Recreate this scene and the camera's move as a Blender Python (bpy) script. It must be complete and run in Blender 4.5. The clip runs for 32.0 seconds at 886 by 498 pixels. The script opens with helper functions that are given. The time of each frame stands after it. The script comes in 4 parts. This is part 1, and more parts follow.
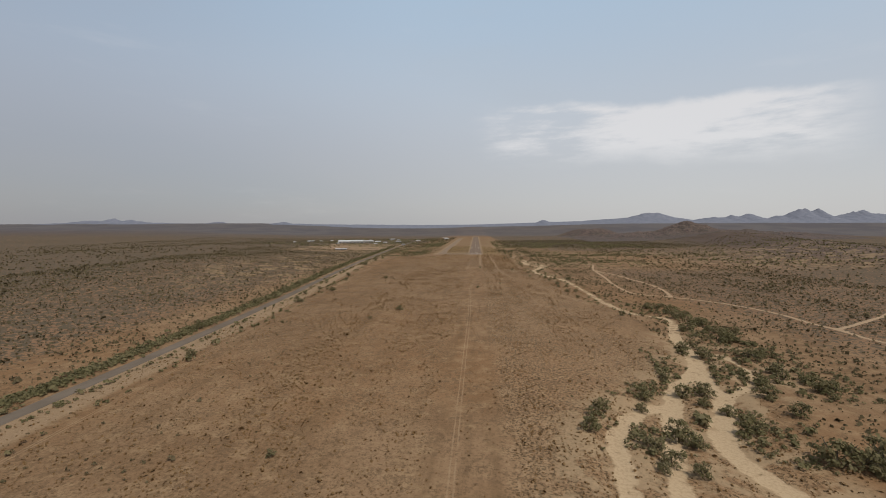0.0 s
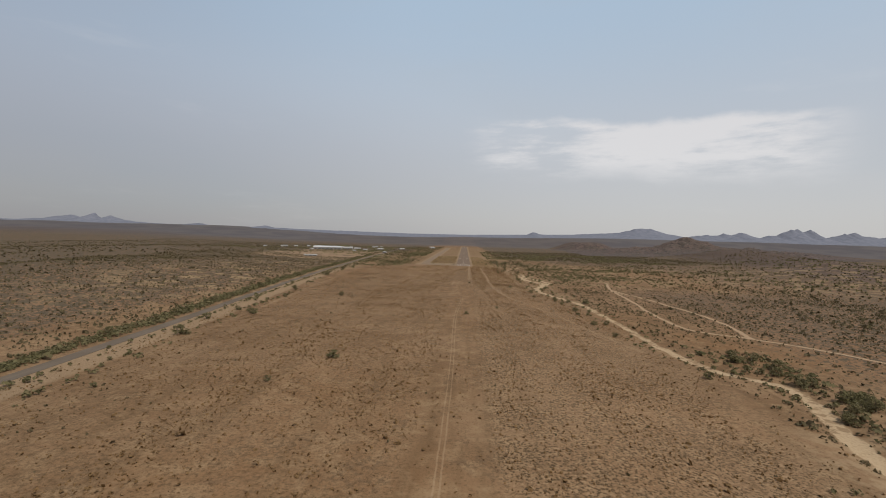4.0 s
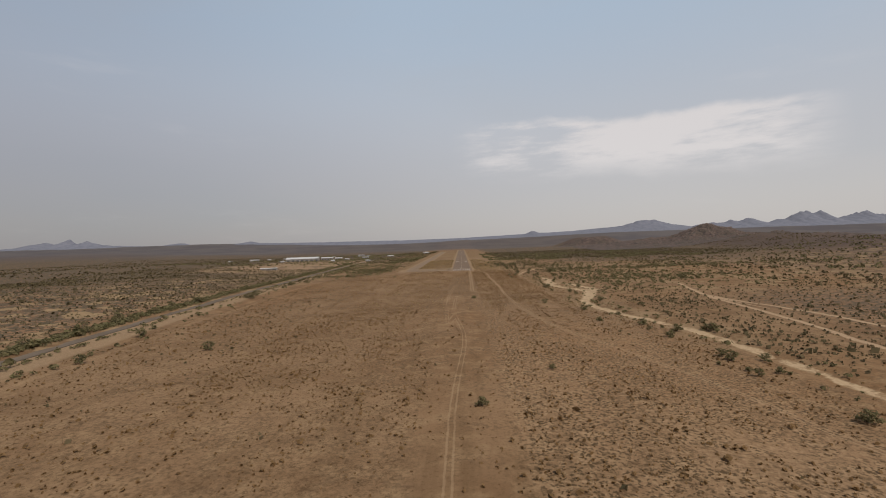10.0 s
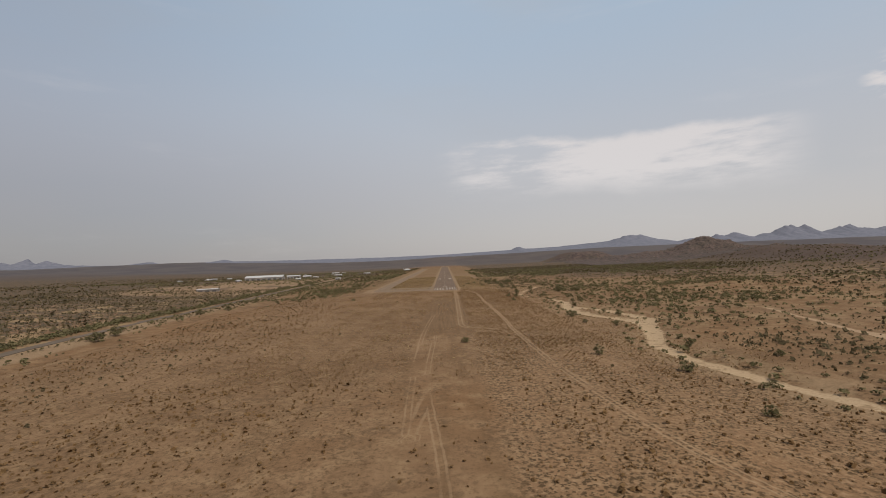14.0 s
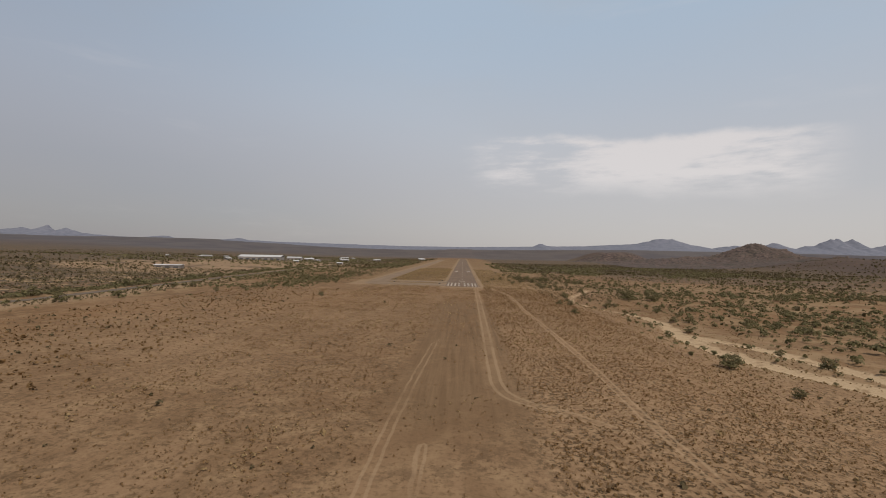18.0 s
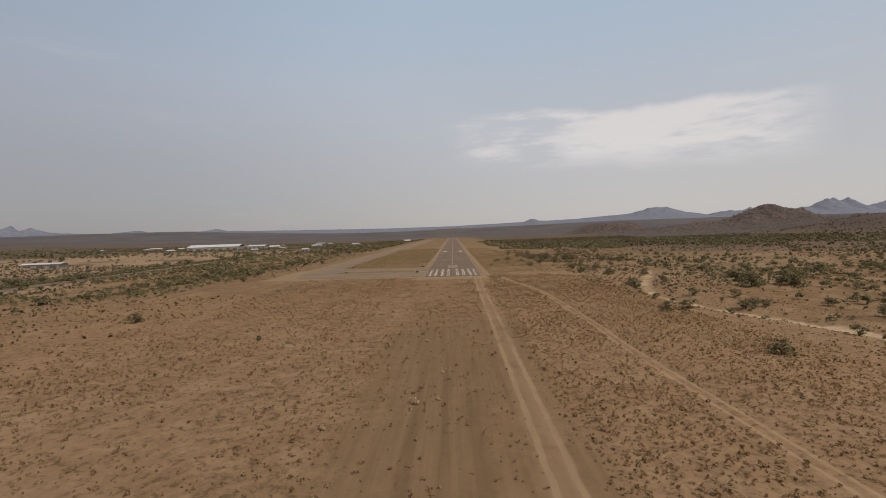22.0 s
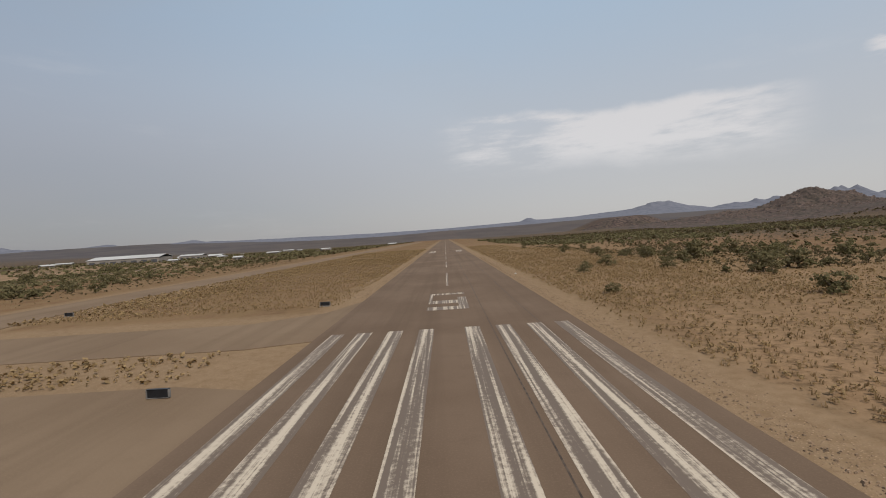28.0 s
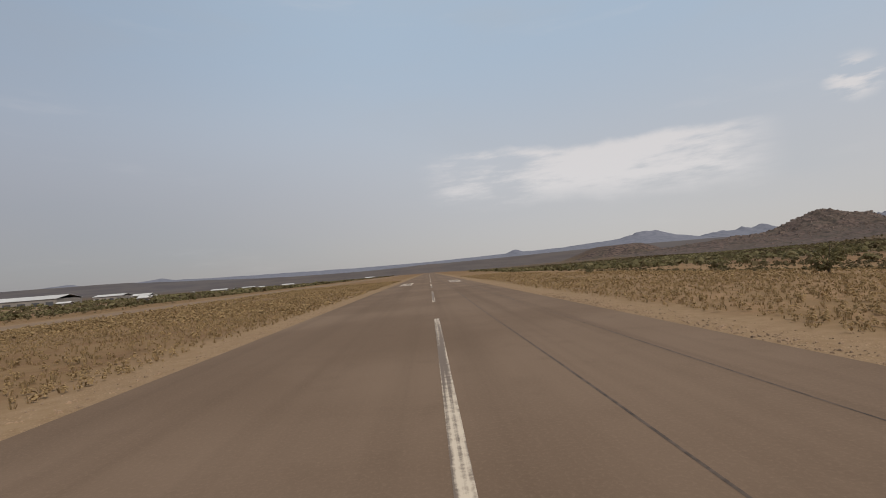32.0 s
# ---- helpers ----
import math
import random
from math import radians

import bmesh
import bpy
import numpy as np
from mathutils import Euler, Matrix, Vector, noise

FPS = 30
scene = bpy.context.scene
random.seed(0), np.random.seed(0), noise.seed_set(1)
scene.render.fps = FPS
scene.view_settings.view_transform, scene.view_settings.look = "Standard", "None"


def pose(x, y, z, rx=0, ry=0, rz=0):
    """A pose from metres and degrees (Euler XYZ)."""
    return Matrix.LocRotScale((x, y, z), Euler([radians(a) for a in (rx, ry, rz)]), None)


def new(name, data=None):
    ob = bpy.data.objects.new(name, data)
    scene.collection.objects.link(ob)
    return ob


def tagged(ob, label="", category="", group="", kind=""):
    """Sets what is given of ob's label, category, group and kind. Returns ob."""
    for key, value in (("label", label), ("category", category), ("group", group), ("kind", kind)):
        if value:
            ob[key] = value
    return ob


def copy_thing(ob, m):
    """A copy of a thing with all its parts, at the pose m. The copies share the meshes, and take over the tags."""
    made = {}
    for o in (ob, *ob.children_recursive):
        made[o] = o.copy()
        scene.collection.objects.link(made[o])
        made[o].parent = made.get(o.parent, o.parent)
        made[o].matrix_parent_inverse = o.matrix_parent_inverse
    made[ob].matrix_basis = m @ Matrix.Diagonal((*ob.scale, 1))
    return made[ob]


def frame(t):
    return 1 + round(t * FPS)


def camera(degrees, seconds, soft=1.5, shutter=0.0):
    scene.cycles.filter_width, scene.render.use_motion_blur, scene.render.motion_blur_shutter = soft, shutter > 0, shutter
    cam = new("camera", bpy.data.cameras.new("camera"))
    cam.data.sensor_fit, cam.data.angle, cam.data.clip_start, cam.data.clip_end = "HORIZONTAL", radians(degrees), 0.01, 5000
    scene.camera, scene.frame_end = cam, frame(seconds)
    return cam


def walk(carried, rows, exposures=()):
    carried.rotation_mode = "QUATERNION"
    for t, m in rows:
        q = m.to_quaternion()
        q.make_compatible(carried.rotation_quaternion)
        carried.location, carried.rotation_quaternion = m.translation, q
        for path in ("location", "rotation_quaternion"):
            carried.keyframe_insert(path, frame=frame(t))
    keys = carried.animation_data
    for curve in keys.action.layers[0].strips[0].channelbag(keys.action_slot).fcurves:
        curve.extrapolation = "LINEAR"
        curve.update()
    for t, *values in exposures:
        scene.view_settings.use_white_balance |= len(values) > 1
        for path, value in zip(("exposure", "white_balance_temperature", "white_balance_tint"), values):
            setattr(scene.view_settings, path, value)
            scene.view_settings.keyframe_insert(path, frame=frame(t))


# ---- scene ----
# the approach: seconds, eye x y z, yaw, pitch, roll; y runs along the runway, the origin is its threshold
PATH = [
    (0.0, 2.21, -1060.35, 65.41, 4.200, -2.864, -0.189),
    (0.5, 2.38, -1041.78, 64.51, 2.841, -3.020, 1.964),
    (1.0, 2.47, -1023.20, 63.59, 1.525, -2.036, 0.324),
    (1.5, 2.40, -1004.63, 62.63, 2.113, -1.953, -1.473),
    (2.0, 2.24, -986.06, 61.63, 2.784, -1.828, -0.385),
    (2.5, 2.01, -967.48, 60.58, 3.091, -1.562, 0.412),
    (3.0, 1.77, -948.91, 59.48, 3.178, -1.335, 2.332),
    (3.5, 1.53, -930.35, 58.32, 2.815, -1.615, 2.613),
    (5.5, 0.75, -856.12, 53.26, 2.592, -1.253, -2.919),
    (6.0, 0.66, -837.58, 52.01, 2.760, -1.561, -2.401),
    (6.5, 0.64, -819.03, 50.79, 2.663, -1.247, -1.369),
    (7.0, 0.65, -800.50, 49.60, 2.472, -1.021, -0.889),
    (7.5, 0.63, -781.96, 48.41, 2.226, -1.091, -0.176),
    (8.0, 0.55, -763.43, 47.24, 1.809, -1.139, -1.183),
    (8.5, 0.34, -744.90, 46.08, 2.157, -0.915, -1.286),
    (9.0, 0.10, -726.36, 44.94, 2.480, -0.853, -0.778),
    (9.5, -0.09, -707.82, 43.85, 2.451, -0.901, -1.659),
    (10.0, -0.23, -689.27, 42.81, 2.276, -0.781, -1.920),
    (10.5, -0.33, -670.70, 41.81, 2.160, -0.207, -0.915),
    (11.0, -0.38, -652.12, 40.87, 1.949, -0.051, -0.256),
    (11.5, -0.36, -633.52, 39.97, 1.921, -0.118, 0.532),
    (12.0, -0.24, -614.90, 39.10, 2.135, -0.437, 1.066),
    (12.5, 0.02, -596.24, 38.26, 1.784, -0.383, 0.254),
    (13.0, 0.36, -577.56, 37.44, 1.460, -0.006, -0.506),
    (13.5, 0.70, -558.84, 36.63, 1.072, 0.265, -1.821),
    (14.0, 0.96, -540.08, 35.83, 0.148, 1.362, -2.343),
    (14.5, 1.03, -521.28, 34.97, 0.725, 1.671, -1.804),
    (16.5, 0.18, -445.63, 31.35, 1.809, -0.240, 1.453),
    (17.0, 0.15, -426.60, 30.41, 2.051, 0.433, 0.641),
    (17.5, 0.29, -407.53, 29.41, 2.310, 0.603, 0.135),
    (18.0, 0.51, -388.40, 28.44, 2.566, 0.459, 1.372),
    (18.5, 0.75, -369.23, 27.53, 2.368, 0.326, 2.710),
    (19.0, 0.96, -350.02, 26.70, 0.987, -0.095, 0.032),
    (19.5, 1.07, -330.75, 25.93, 0.234, 0.302, -2.485),
    (20.0, 1.03, -311.44, 25.17, -0.355, 1.077, -1.836),
    (20.5, 0.71, -292.10, 24.36, 0.878, -0.291, -0.659),
    (21.0, 0.40, -272.72, 23.54, 1.402, -1.049, 1.544),
    (21.5, 0.33, -253.31, 22.74, 1.268, -1.107, 0.334),
    (22.0, 0.39, -233.89, 21.93, 1.247, -1.963, -1.676),
    (22.5, 0.48, -214.46, 21.11, 1.604, -1.775, -0.068),
    (23.0, 0.53, -195.05, 20.21, 1.297, -2.069, -0.628),
    (23.5, 0.47, -175.67, 19.23, 1.206, -2.054, 2.249),
    (24.0, 0.31, -156.35, 18.16, 1.185, -1.880, 2.854),
    (24.5, 0.09, -137.10, 17.04, 1.590, -1.215, 1.919),
    (25.0, -0.09, -117.95, 15.91, 2.225, -2.270, -0.693),
    (25.5, -0.02, -98.93, 14.85, 2.198, -2.447, -1.221),
    (27.5, 0.21, -24.37, 10.67, 0.692, -1.664, -6.611),
    (28.0, 0.15, -6.24, 9.90, 0.342, -1.447, -3.607),
    (28.5, 0.22, 11.72, 9.11, 0.541, -1.452, 0.896),
    (29.0, 0.28, 29.56, 8.44, 0.006, -0.571, 2.954),
    (29.5, 0.54, 47.40, 7.71, -0.502, -0.882, 1.318),
    (30.0, 0.47, 65.22, 6.76, -0.252, -0.770, 2.644),
    (30.5, 0.35, 83.06, 5.93, -0.691, 0.855, 4.552),
    (31.0, 0.17, 100.90, 5.24, -1.549, 1.338, 0.349),
    (31.5, -0.10, 118.74, 4.74, -1.875, 1.277, -5.533),
    (32.0, -0.36, 136.57, 4.25, -1.984, 2.757, -4.569),
]
cam = camera(88.84, 32.0, soft=1.0)
walk(cam, [(t, pose(x, y, z, 90 + pitch, 0, yaw) @ pose(0, 0, 0, 0, 0, roll)) for t, x, y, z, yaw, pitch, roll in PATH],
     exposures=[(0.0, 0.1, 6230, 7), (3.5, 0.1, 6230, 7), (5.5, 0.0, 6500, 10), (22.0, 0.0, 6500, 10), (24.0, 0.0, 6290, 8), (30.0, 0.0, 6300, 8), (32.0, 0.0, 6400, 9)])

# ---------------------------------------------------------------- light
SUN_EL, SUN_AZ = radians(54), radians(140)      # azimuth clockwise from the runway's heading
sun = new("sun", bpy.data.lights.new("sun", "SUN"))
sun.data.energy, sun.data.angle, sun.data.color = 3.4, radians(1.0), (1.0, 0.95, 0.88)
to_sun = Vector((math.sin(SUN_AZ) * math.cos(SUN_EL), math.cos(SUN_AZ) * math.cos(SUN_EL), math.sin(SUN_EL)))
sun.rotation_mode = "QUATERNION"
sun.rotation_quaternion = to_sun.to_track_quat("Z", "Y")


class Nodes:
    """Short hand for a node tree."""

    def __init__(self, tree):
        self.tree = tree
        tree.nodes.clear()

    def add(self, kind, **sets):
        n = self.tree.nodes.new(kind)
        for key, value in sets.items():
            if key in n.inputs:
                self.put(n.inputs[key], value)
            else:
                setattr(n, key, value)
        return n

    def put(self, socket, value):
        if isinstance(value, bpy.types.NodeSocket):
            self.tree.links.new(value, socket)
        elif isinstance(value, bpy.types.Node):
            self.tree.links.new(value.outputs[0], socket)
        else:
            socket.default_value = value

    def math(self, op, a, b=0.0, c=0.0, clamp=False):
        n = self.tree.nodes.new("ShaderNodeMath")
        n.operation, n.use_clamp = op, clamp
        for s, v in zip(n.inputs, (a, b, c)):
            self.put(s, v)
        return n.outputs[0]

    def mix(self, fac, a, b, blend="MIX"):
        n = self.tree.nodes.new("ShaderNodeMix")
        n.data_type, n.blend_type = "RGBA", blend
        self.put(n.inputs[0], fac)
        for s, v in ((n.inputs[6], a), (n.inputs[7], b)):
            self.put(s, (*v, 1) if isinstance(v, tuple) and len(v) == 3 else v)
        return n.outputs[2]

    def ramp(self, value, lo, hi, a=0.0, b=1.0):
        n = self.tree.nodes.new("ShaderNodeMapRange")
        n.interpolation_type = "SMOOTHSTEP"
        for s, v in zip(n.inputs, (value, lo, hi, a, b)):
            self.put(s, v)
        return n.outputs[0]

    def noise(self, coords, scale, detail=4.0, rough=0.55, stretch=(1, 1, 1)):
        v = coords
        if stretch != (1, 1, 1):
            m = self.tree.nodes.new("ShaderNodeVectorMath")
            m.operation = "MULTIPLY"
            self.put(m.inputs[0], coords)
            m.inputs[1].default_value = stretch
            v = m.outputs[0]
        n = self.add("ShaderNodeTexNoise", Scale=scale, Detail=detail, Roughness=rough)
        self.put(n.inputs["Vector"], v)
        return n.outputs[0]


# hazy summer sky: Nishita light, a warm grey haze towards the horizon, thin cloud
world = bpy.data.worlds.new("world")
scene.world = world
world.use_nodes = True
w = Nodes(world.node_tree)
sky = w.add("ShaderNodeTexSky", sky_type="NISHITA", sun_disc=False, sun_elevation=SUN_EL, sun_rotation=SUN_AZ,
            altitude=700, air_density=1.0, dust_density=3.0, ozone_density=1.0)
direction = w.add("ShaderNodeTexCoord").outputs["Generated"]
sep = w.add("ShaderNodeSeparateXYZ", Vector=direction)
sx, sy, sz = sep.outputs
plan = w.math("MAXIMUM", w.math("SQRT", w.math("ADD", w.math("MULTIPLY", sx, sx), w.math("MULTIPLY", sy, sy))), 0.05)
el = w.math("DIVIDE", sz, plan)
az = w.math("ARCTAN2", sx, sy)
flat = w.add("ShaderNodeCombineXYZ", X=az, Y=w.math("MULTIPLY", el, 3.2), Z=0.0).outputs[0]
blue = w.mix(w.ramp(el, 0.02, 0.55), (0.535, 0.505, 0.495), (0.41, 0.498, 0.605))
broad = w.noise(flat, 1.6, 3.0)
blue = w.mix(w.ramp(broad, 0.45, 0.75, 0.0, 0.35), blue, (0.46, 0.475, 0.50))
# brighter towards the side where the high haze is lit
blue = w.mix(w.ramp(az, -0.95, w.ramp(el, 0.06, 0.36, 0.55, -0.05), 0.0, 1.0), w.mix(1.0, blue, w.mix(w.ramp(el, 0.02, 0.34), (0.60, 0.595, 0.615), (0.82, 0.82, 0.84)), "MULTIPLY"), w.mix(1.0, blue, (1.06, 1.06, 1.05), "MULTIPLY"))
# one bank of thin cloud lies to the right of the runway's heading
bump_top = w.math("MULTIPLY", w.math("SUBTRACT", w.noise(flat, 7.0, 6.0, 0.6, (1.0, 0.6, 1.0)), 0.5), 0.05)
rise = w.math("SUBTRACT", el, w.math("ADD", w.math("ADD", 0.225, bump_top), w.math("MULTIPLY", w.math("SUBTRACT", az, 0.15), -0.045)))
bank = w.math("MULTIPLY", w.ramp(w.math("ABSOLUTE", w.math("SUBTRACT", az, 0.345)), 0.37, 0.24),
              w.math("MULTIPLY", w.ramp(rise, 0.040, 0.018), w.ramp(rise, -0.105, -0.045)))
wisps = w.math("ADD", w.math("MULTIPLY", w.noise(flat, 4.0, 8.0, 0.6, (1.0, 1.3, 1.0)), 0.65), w.math("MULTIPLY", w.noise(flat, 9.0, 8.0, 0.62, (1.0, 1.6, 1.0)), 0.35))
crest = w.math("MULTIPLY", w.ramp(rise, -0.035, 0.005), w.ramp(az, 0.2, 0.5))
wisps = w.math("ADD", w.math("ADD", wisps, w.math("MULTIPLY", crest, 0.07)), w.ramp(az, 0.0, 0.4, -0.06, 0.03))
high = w.ramp(w.noise(flat, 2.3, 6.0, 0.62, (1.0, 1.5, 1.0)), 0.56, 0.80, 0.0, 0.16)
puff_dx, puff_dy = w.math("SUBTRACT", az, 0.795), w.math("SUBTRACT", el, 0.262)
puff = w.math("SQRT", w.math("ADD", w.math("MULTIPLY", puff_dx, puff_dx), w.math("MULTIPLY", puff_dy, puff_dy)))
puff = w.math("MULTIPLY", w.ramp(puff, 0.05, 0.015), w.ramp(w.noise(flat, 14.0, 5.0), 0.44, 0.62))
cloud = w.math("MAXIMUM", w.math("MAXIMUM", w.math("MULTIPLY", bank, w.ramp(wisps, 0.40, 0.57, 0.12, 1.0)), high), puff)
tone = w.mix(cloud, blue, (0.76, 0.71, 0.685))
back = w.add("ShaderNodeBackground", Color=w.mix(0.85, w.mix(1.0, sky.outputs[0], (0.1, 0.1, 0.1), "MULTIPLY"), tone), Strength=1.0)
w.add("ShaderNodeOutputWorld", Surface=back)

# ---------------------------------------------------------------- materials
def material(name):
    m = bpy.data.materials.new(name)
    m.use_nodes = True
    return m, Nodes(m.node_tree)


def finish(n, colour, rough=0.85, bump=None, strength=0.3, distance=0.1, metal=0.0, spec=0.3, normal_mix=None):
    b = n.add("ShaderNodeBsdfPrincipled", Roughness=rough, Metallic=metal)
    n.put(b.inputs["Base Color"], (*colour, 1) if isinstance(colour, tuple) and len(colour) == 3 else colour)
    b.inputs["Specular IOR Level"].default_value = spec
    if bump is not None:
        n.put(b.inputs["Normal"], n.add("ShaderNodeBump", Height=bump, Strength=strength, Distance=distance).outputs[0])
    n.add("ShaderNodeOutputMaterial", Surface=b)
    return b


def place(n):
    return n.add("ShaderNodeNewGeometry").outputs["Position"]


def attribute(n, name):
    return n.add("ShaderNodeAttribute", attribute_name=name).outputs["Fac"]


def make_plain(name, colour, rough=0.6, metal=0.0, vary=0.12, scale=2.0, spec=0.3):
    """Paint, metal or concrete: two scales of dirt over one colour."""
    m, n = material(name)
    p = n.add("ShaderNodeTexCoord").outputs["Object"]
    big, fine = n.noise(p, scale, 3.0), n.noise(p, scale * 12, 5.0)
    dark = tuple(c * (1 - vary * 2) for c in colour)
    c = n.mix(n.ramp(big, 0.35, 0.7), colour, dark)
    c = n.mix(n.ramp(fine, 0.5, 0.8, 0.0, 0.5), c, dark)
    finish(n, c, rough, fine, 0.08, 0.01, metal, spec)
    return m


def make_ground():
    m, n = material("desert_ground")
    p = place(n)
    huge, big, mid, fine = n.noise(p, 0.004, 4), n.noise(p, 0.022, 5), n.noise(p, 0.16, 5, 0.6), n.noise(p, 1.1, 6, 0.65)
    grit = n.noise(p, 5.0, 4, 0.7)
    bands = n.noise(p, 0.16, 4, 0.6, (1.0, 0.07, 1.0))
    sand = n.mix(n.ramp(big, 0.35, 0.68), (0.190, 0.117, 0.066), (0.132, 0.076, 0.040))
    sand = n.mix(n.ramp(huge, 0.42, 0.62, 0.0, 0.6), sand, (0.158, 0.082, 0.037))
    sand = n.mix(n.ramp(bands, 0.45, 0.72, 0.0, 0.6), sand, (0.10, 0.058, 0.029))
    sand = n.mix(n.ramp(mid, 0.42, 0.75, 0.0, 0.75), sand, (0.235, 0.152, 0.085))
    sand = n.mix(n.ramp(fine, 0.48, 0.68, 0.0, 0.5), sand, (0.085, 0.05, 0.024))
    patchy = n.ramp(n.noise(p, 0.06, 5, 0.65), 0.42, 0.62)
    sand = n.mix(n.math("MULTIPLY", patchy, n.ramp(n.noise(p, 0.5, 4, 0.6), 0.46, 0.62, 0.0, 0.75)), sand, (0.10, 0.061, 0.034))
    sand = n.mix(n.ramp(grit, 0.55, 0.8, 0.0, 0.5), sand, (0.27, 0.185, 0.11))
    # brush that is too far off for single plants: dots of two sizes, thicker in patches
    scrub = attribute(n, "scrub")
    stir = n.add("ShaderNodeTexNoise", Scale=1.3, Detail=4.0, Roughness=0.6)
    n.put(stir.inputs["Vector"], p)
    bent = n.add("ShaderNodeVectorMath", operation="MULTIPLY_ADD")
    for socket, value in zip(bent.inputs, (stir.outputs["Color"], (2.2, 2.2, 0.0), p)):
        n.put(socket, value)
    bent = bent.outputs[0]
    tiny = n.add("ShaderNodeTexVoronoi", voronoi_dimensions="2D", Vector=bent, Scale=0.85).outputs["Distance"]
    low = attribute(n, "low")
    pebble = n.add("ShaderNodeTexVoronoi", voronoi_dimensions="2D", Vector=bent, Scale=2.3).outputs["Distance"]
    swath = n.math("MULTIPLY", low, n.ramp(n.math("ADD", n.math("MULTIPLY", mid, 0.6), n.math("MULTIPLY", big, 0.4)), 0.38, 0.52))
    # ground grows paler and its dots fainter towards the threshold
    sand = n.mix(n.math("MULTIPLY", low, n.ramp(attribute(n, "near_threshold"), 0.0, 1.0, 0.3, 0.75)), sand, (0.262, 0.166, 0.096))
    sand = n.mix(n.math("MULTIPLY", n.math("MULTIPLY", swath, n.ramp(attribute(n, "near_threshold"), 0.2, 1.0, 1.0, 0.25)), n.ramp(n.math("SUBTRACT", tiny, n.math("MULTIPLY", n.math("SUBTRACT", n.noise(p, 0.6, 3), 0.5), 0.55)), 0.38, 0.24, 0.0, 0.9)), sand, (0.055, 0.036, 0.019))
    sand = n.mix(n.math("MULTIPLY", n.math("MULTIPLY", n.ramp(pebble, 0.34, 0.16), patchy), n.ramp(fine, 0.42, 0.6, 0.0, 0.7)), sand, (0.06, 0.036, 0.019))
    small = n.add("ShaderNodeTexVoronoi", voronoi_dimensions="2D", Vector=bent, Scale=0.36).outputs["Distance"]
    large = n.add("ShaderNodeTexVoronoi", voronoi_dimensions="2D", Vector=bent, Scale=0.11).outputs["Distance"]
    patch = n.math("ADD", n.math("MULTIPLY", big, 0.5), n.math("MULTIPLY", mid, 0.35))
    reach = n.math("MULTIPLY", n.math("ADD", scrub, n.math("SUBTRACT", patch, 0.40)), 0.54)
    dots = n.math("MAXIMUM", n.ramp(n.math("SUBTRACT", reach, small), -0.06, 0.06), n.ramp(n.math("SUBTRACT", n.math("MULTIPLY", reach, 0.75), large), -0.05, 0.05))
    cover = n.math("MULTIPLY", dots, n.ramp(scrub, 0.15, 0.5, 0.0, 0.9))
    sand = n.mix(n.ramp(scrub, 0.2, 0.8, 0.0, 0.8), sand, (0.166, 0.096, 0.057))
    green = n.mix(n.ramp(big, 0.35, 0.65), (0.062, 0.051, 0.034), (0.078, 0.058, 0.039))
    colour = n.mix(cover, sand, green)
    colour = n.mix(n.math("MULTIPLY", attribute(n, "rock"), n.ramp(mid, 0.35, 0.6, 0.4, 1.0)), colour,
                   n.mix(n.ramp(fine, 0.4, 0.65), (0.088, 0.06, 0.05), (0.05, 0.037, 0.032)))
    # haze painted in: distant ground is mixed towards purplish grey
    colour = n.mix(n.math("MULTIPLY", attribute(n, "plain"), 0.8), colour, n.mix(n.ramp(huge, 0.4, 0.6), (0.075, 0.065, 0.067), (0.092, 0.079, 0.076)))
    clearing = n.math("MULTIPLY", attribute(n, "pale"), n.ramp(n.noise(p, 0.045, 5, 0.6), 0.50, 0.58))
    colour = n.mix(clearing, colour, n.mix(n.ramp(fine, 0.4, 0.7), (0.24, 0.165, 0.095), (0.18, 0.115, 0.06)))
    clods = n.noise(p, 0.75, 6, 0.7)
    colour = n.mix(n.math("MULTIPLY", n.ramp(low, 0.0, 0.3), n.ramp(clods, 0.53, 0.62, 0.0, 0.7)), colour, (0.078, 0.047, 0.024))
    colour = n.mix(n.math("MULTIPLY", low, n.ramp(clods, 0.46, 0.38, 0.0, 0.6)), colour, (0.275, 0.178, 0.103))
    colour = n.mix(n.math("MULTIPLY", attribute(n, "lot"), n.ramp(n.noise(p, 0.02, 5, 0.6), 0.36, 0.5, 0.1, 0.9)), colour, n.mix(n.ramp(mid, 0.4, 0.6), (0.25, 0.165, 0.10), (0.20, 0.13, 0.078)))
    graded = attribute(n, "graded")
    streaks = n.noise(p, 0.9, 5, 0.62, (1.0, 0.03, 1.0))
    colour = n.mix(n.math("MULTIPLY", graded, n.ramp(n.noise(p, 0.12, 4, 0.6, (1.0, 0.3, 1.0)), 0.3, 0.6, 0.45, 0.9)), colour, n.mix(n.ramp(streaks, 0.3, 0.7), (0.112, 0.068, 0.037), (0.155, 0.097, 0.054)))
    colour = n.mix(n.math("MULTIPLY", attribute(n, "bed"), n.ramp(n.noise(p, 0.09, 5, 0.62), 0.44, 0.56, 0.0, 0.7)), colour, (0.262, 0.182, 0.108))
    # straw-coloured dry grass of the infield
    grass = n.math("MULTIPLY", attribute(n, "grass"), n.ramp(n.math("ADD", mid, n.math("MULTIPLY", fine, 0.5)), 0.55, 0.95))
    colour = n.mix(grass, colour, (0.165, 0.105, 0.055))
    # pale sand of the wash, braided, and wheel tracks: all follow distance from their centre lines
    braid = n.math("MULTIPLY", n.math("SUBTRACT", n.noise(p, 0.11, 5, 0.62), 0.5), 9.0)
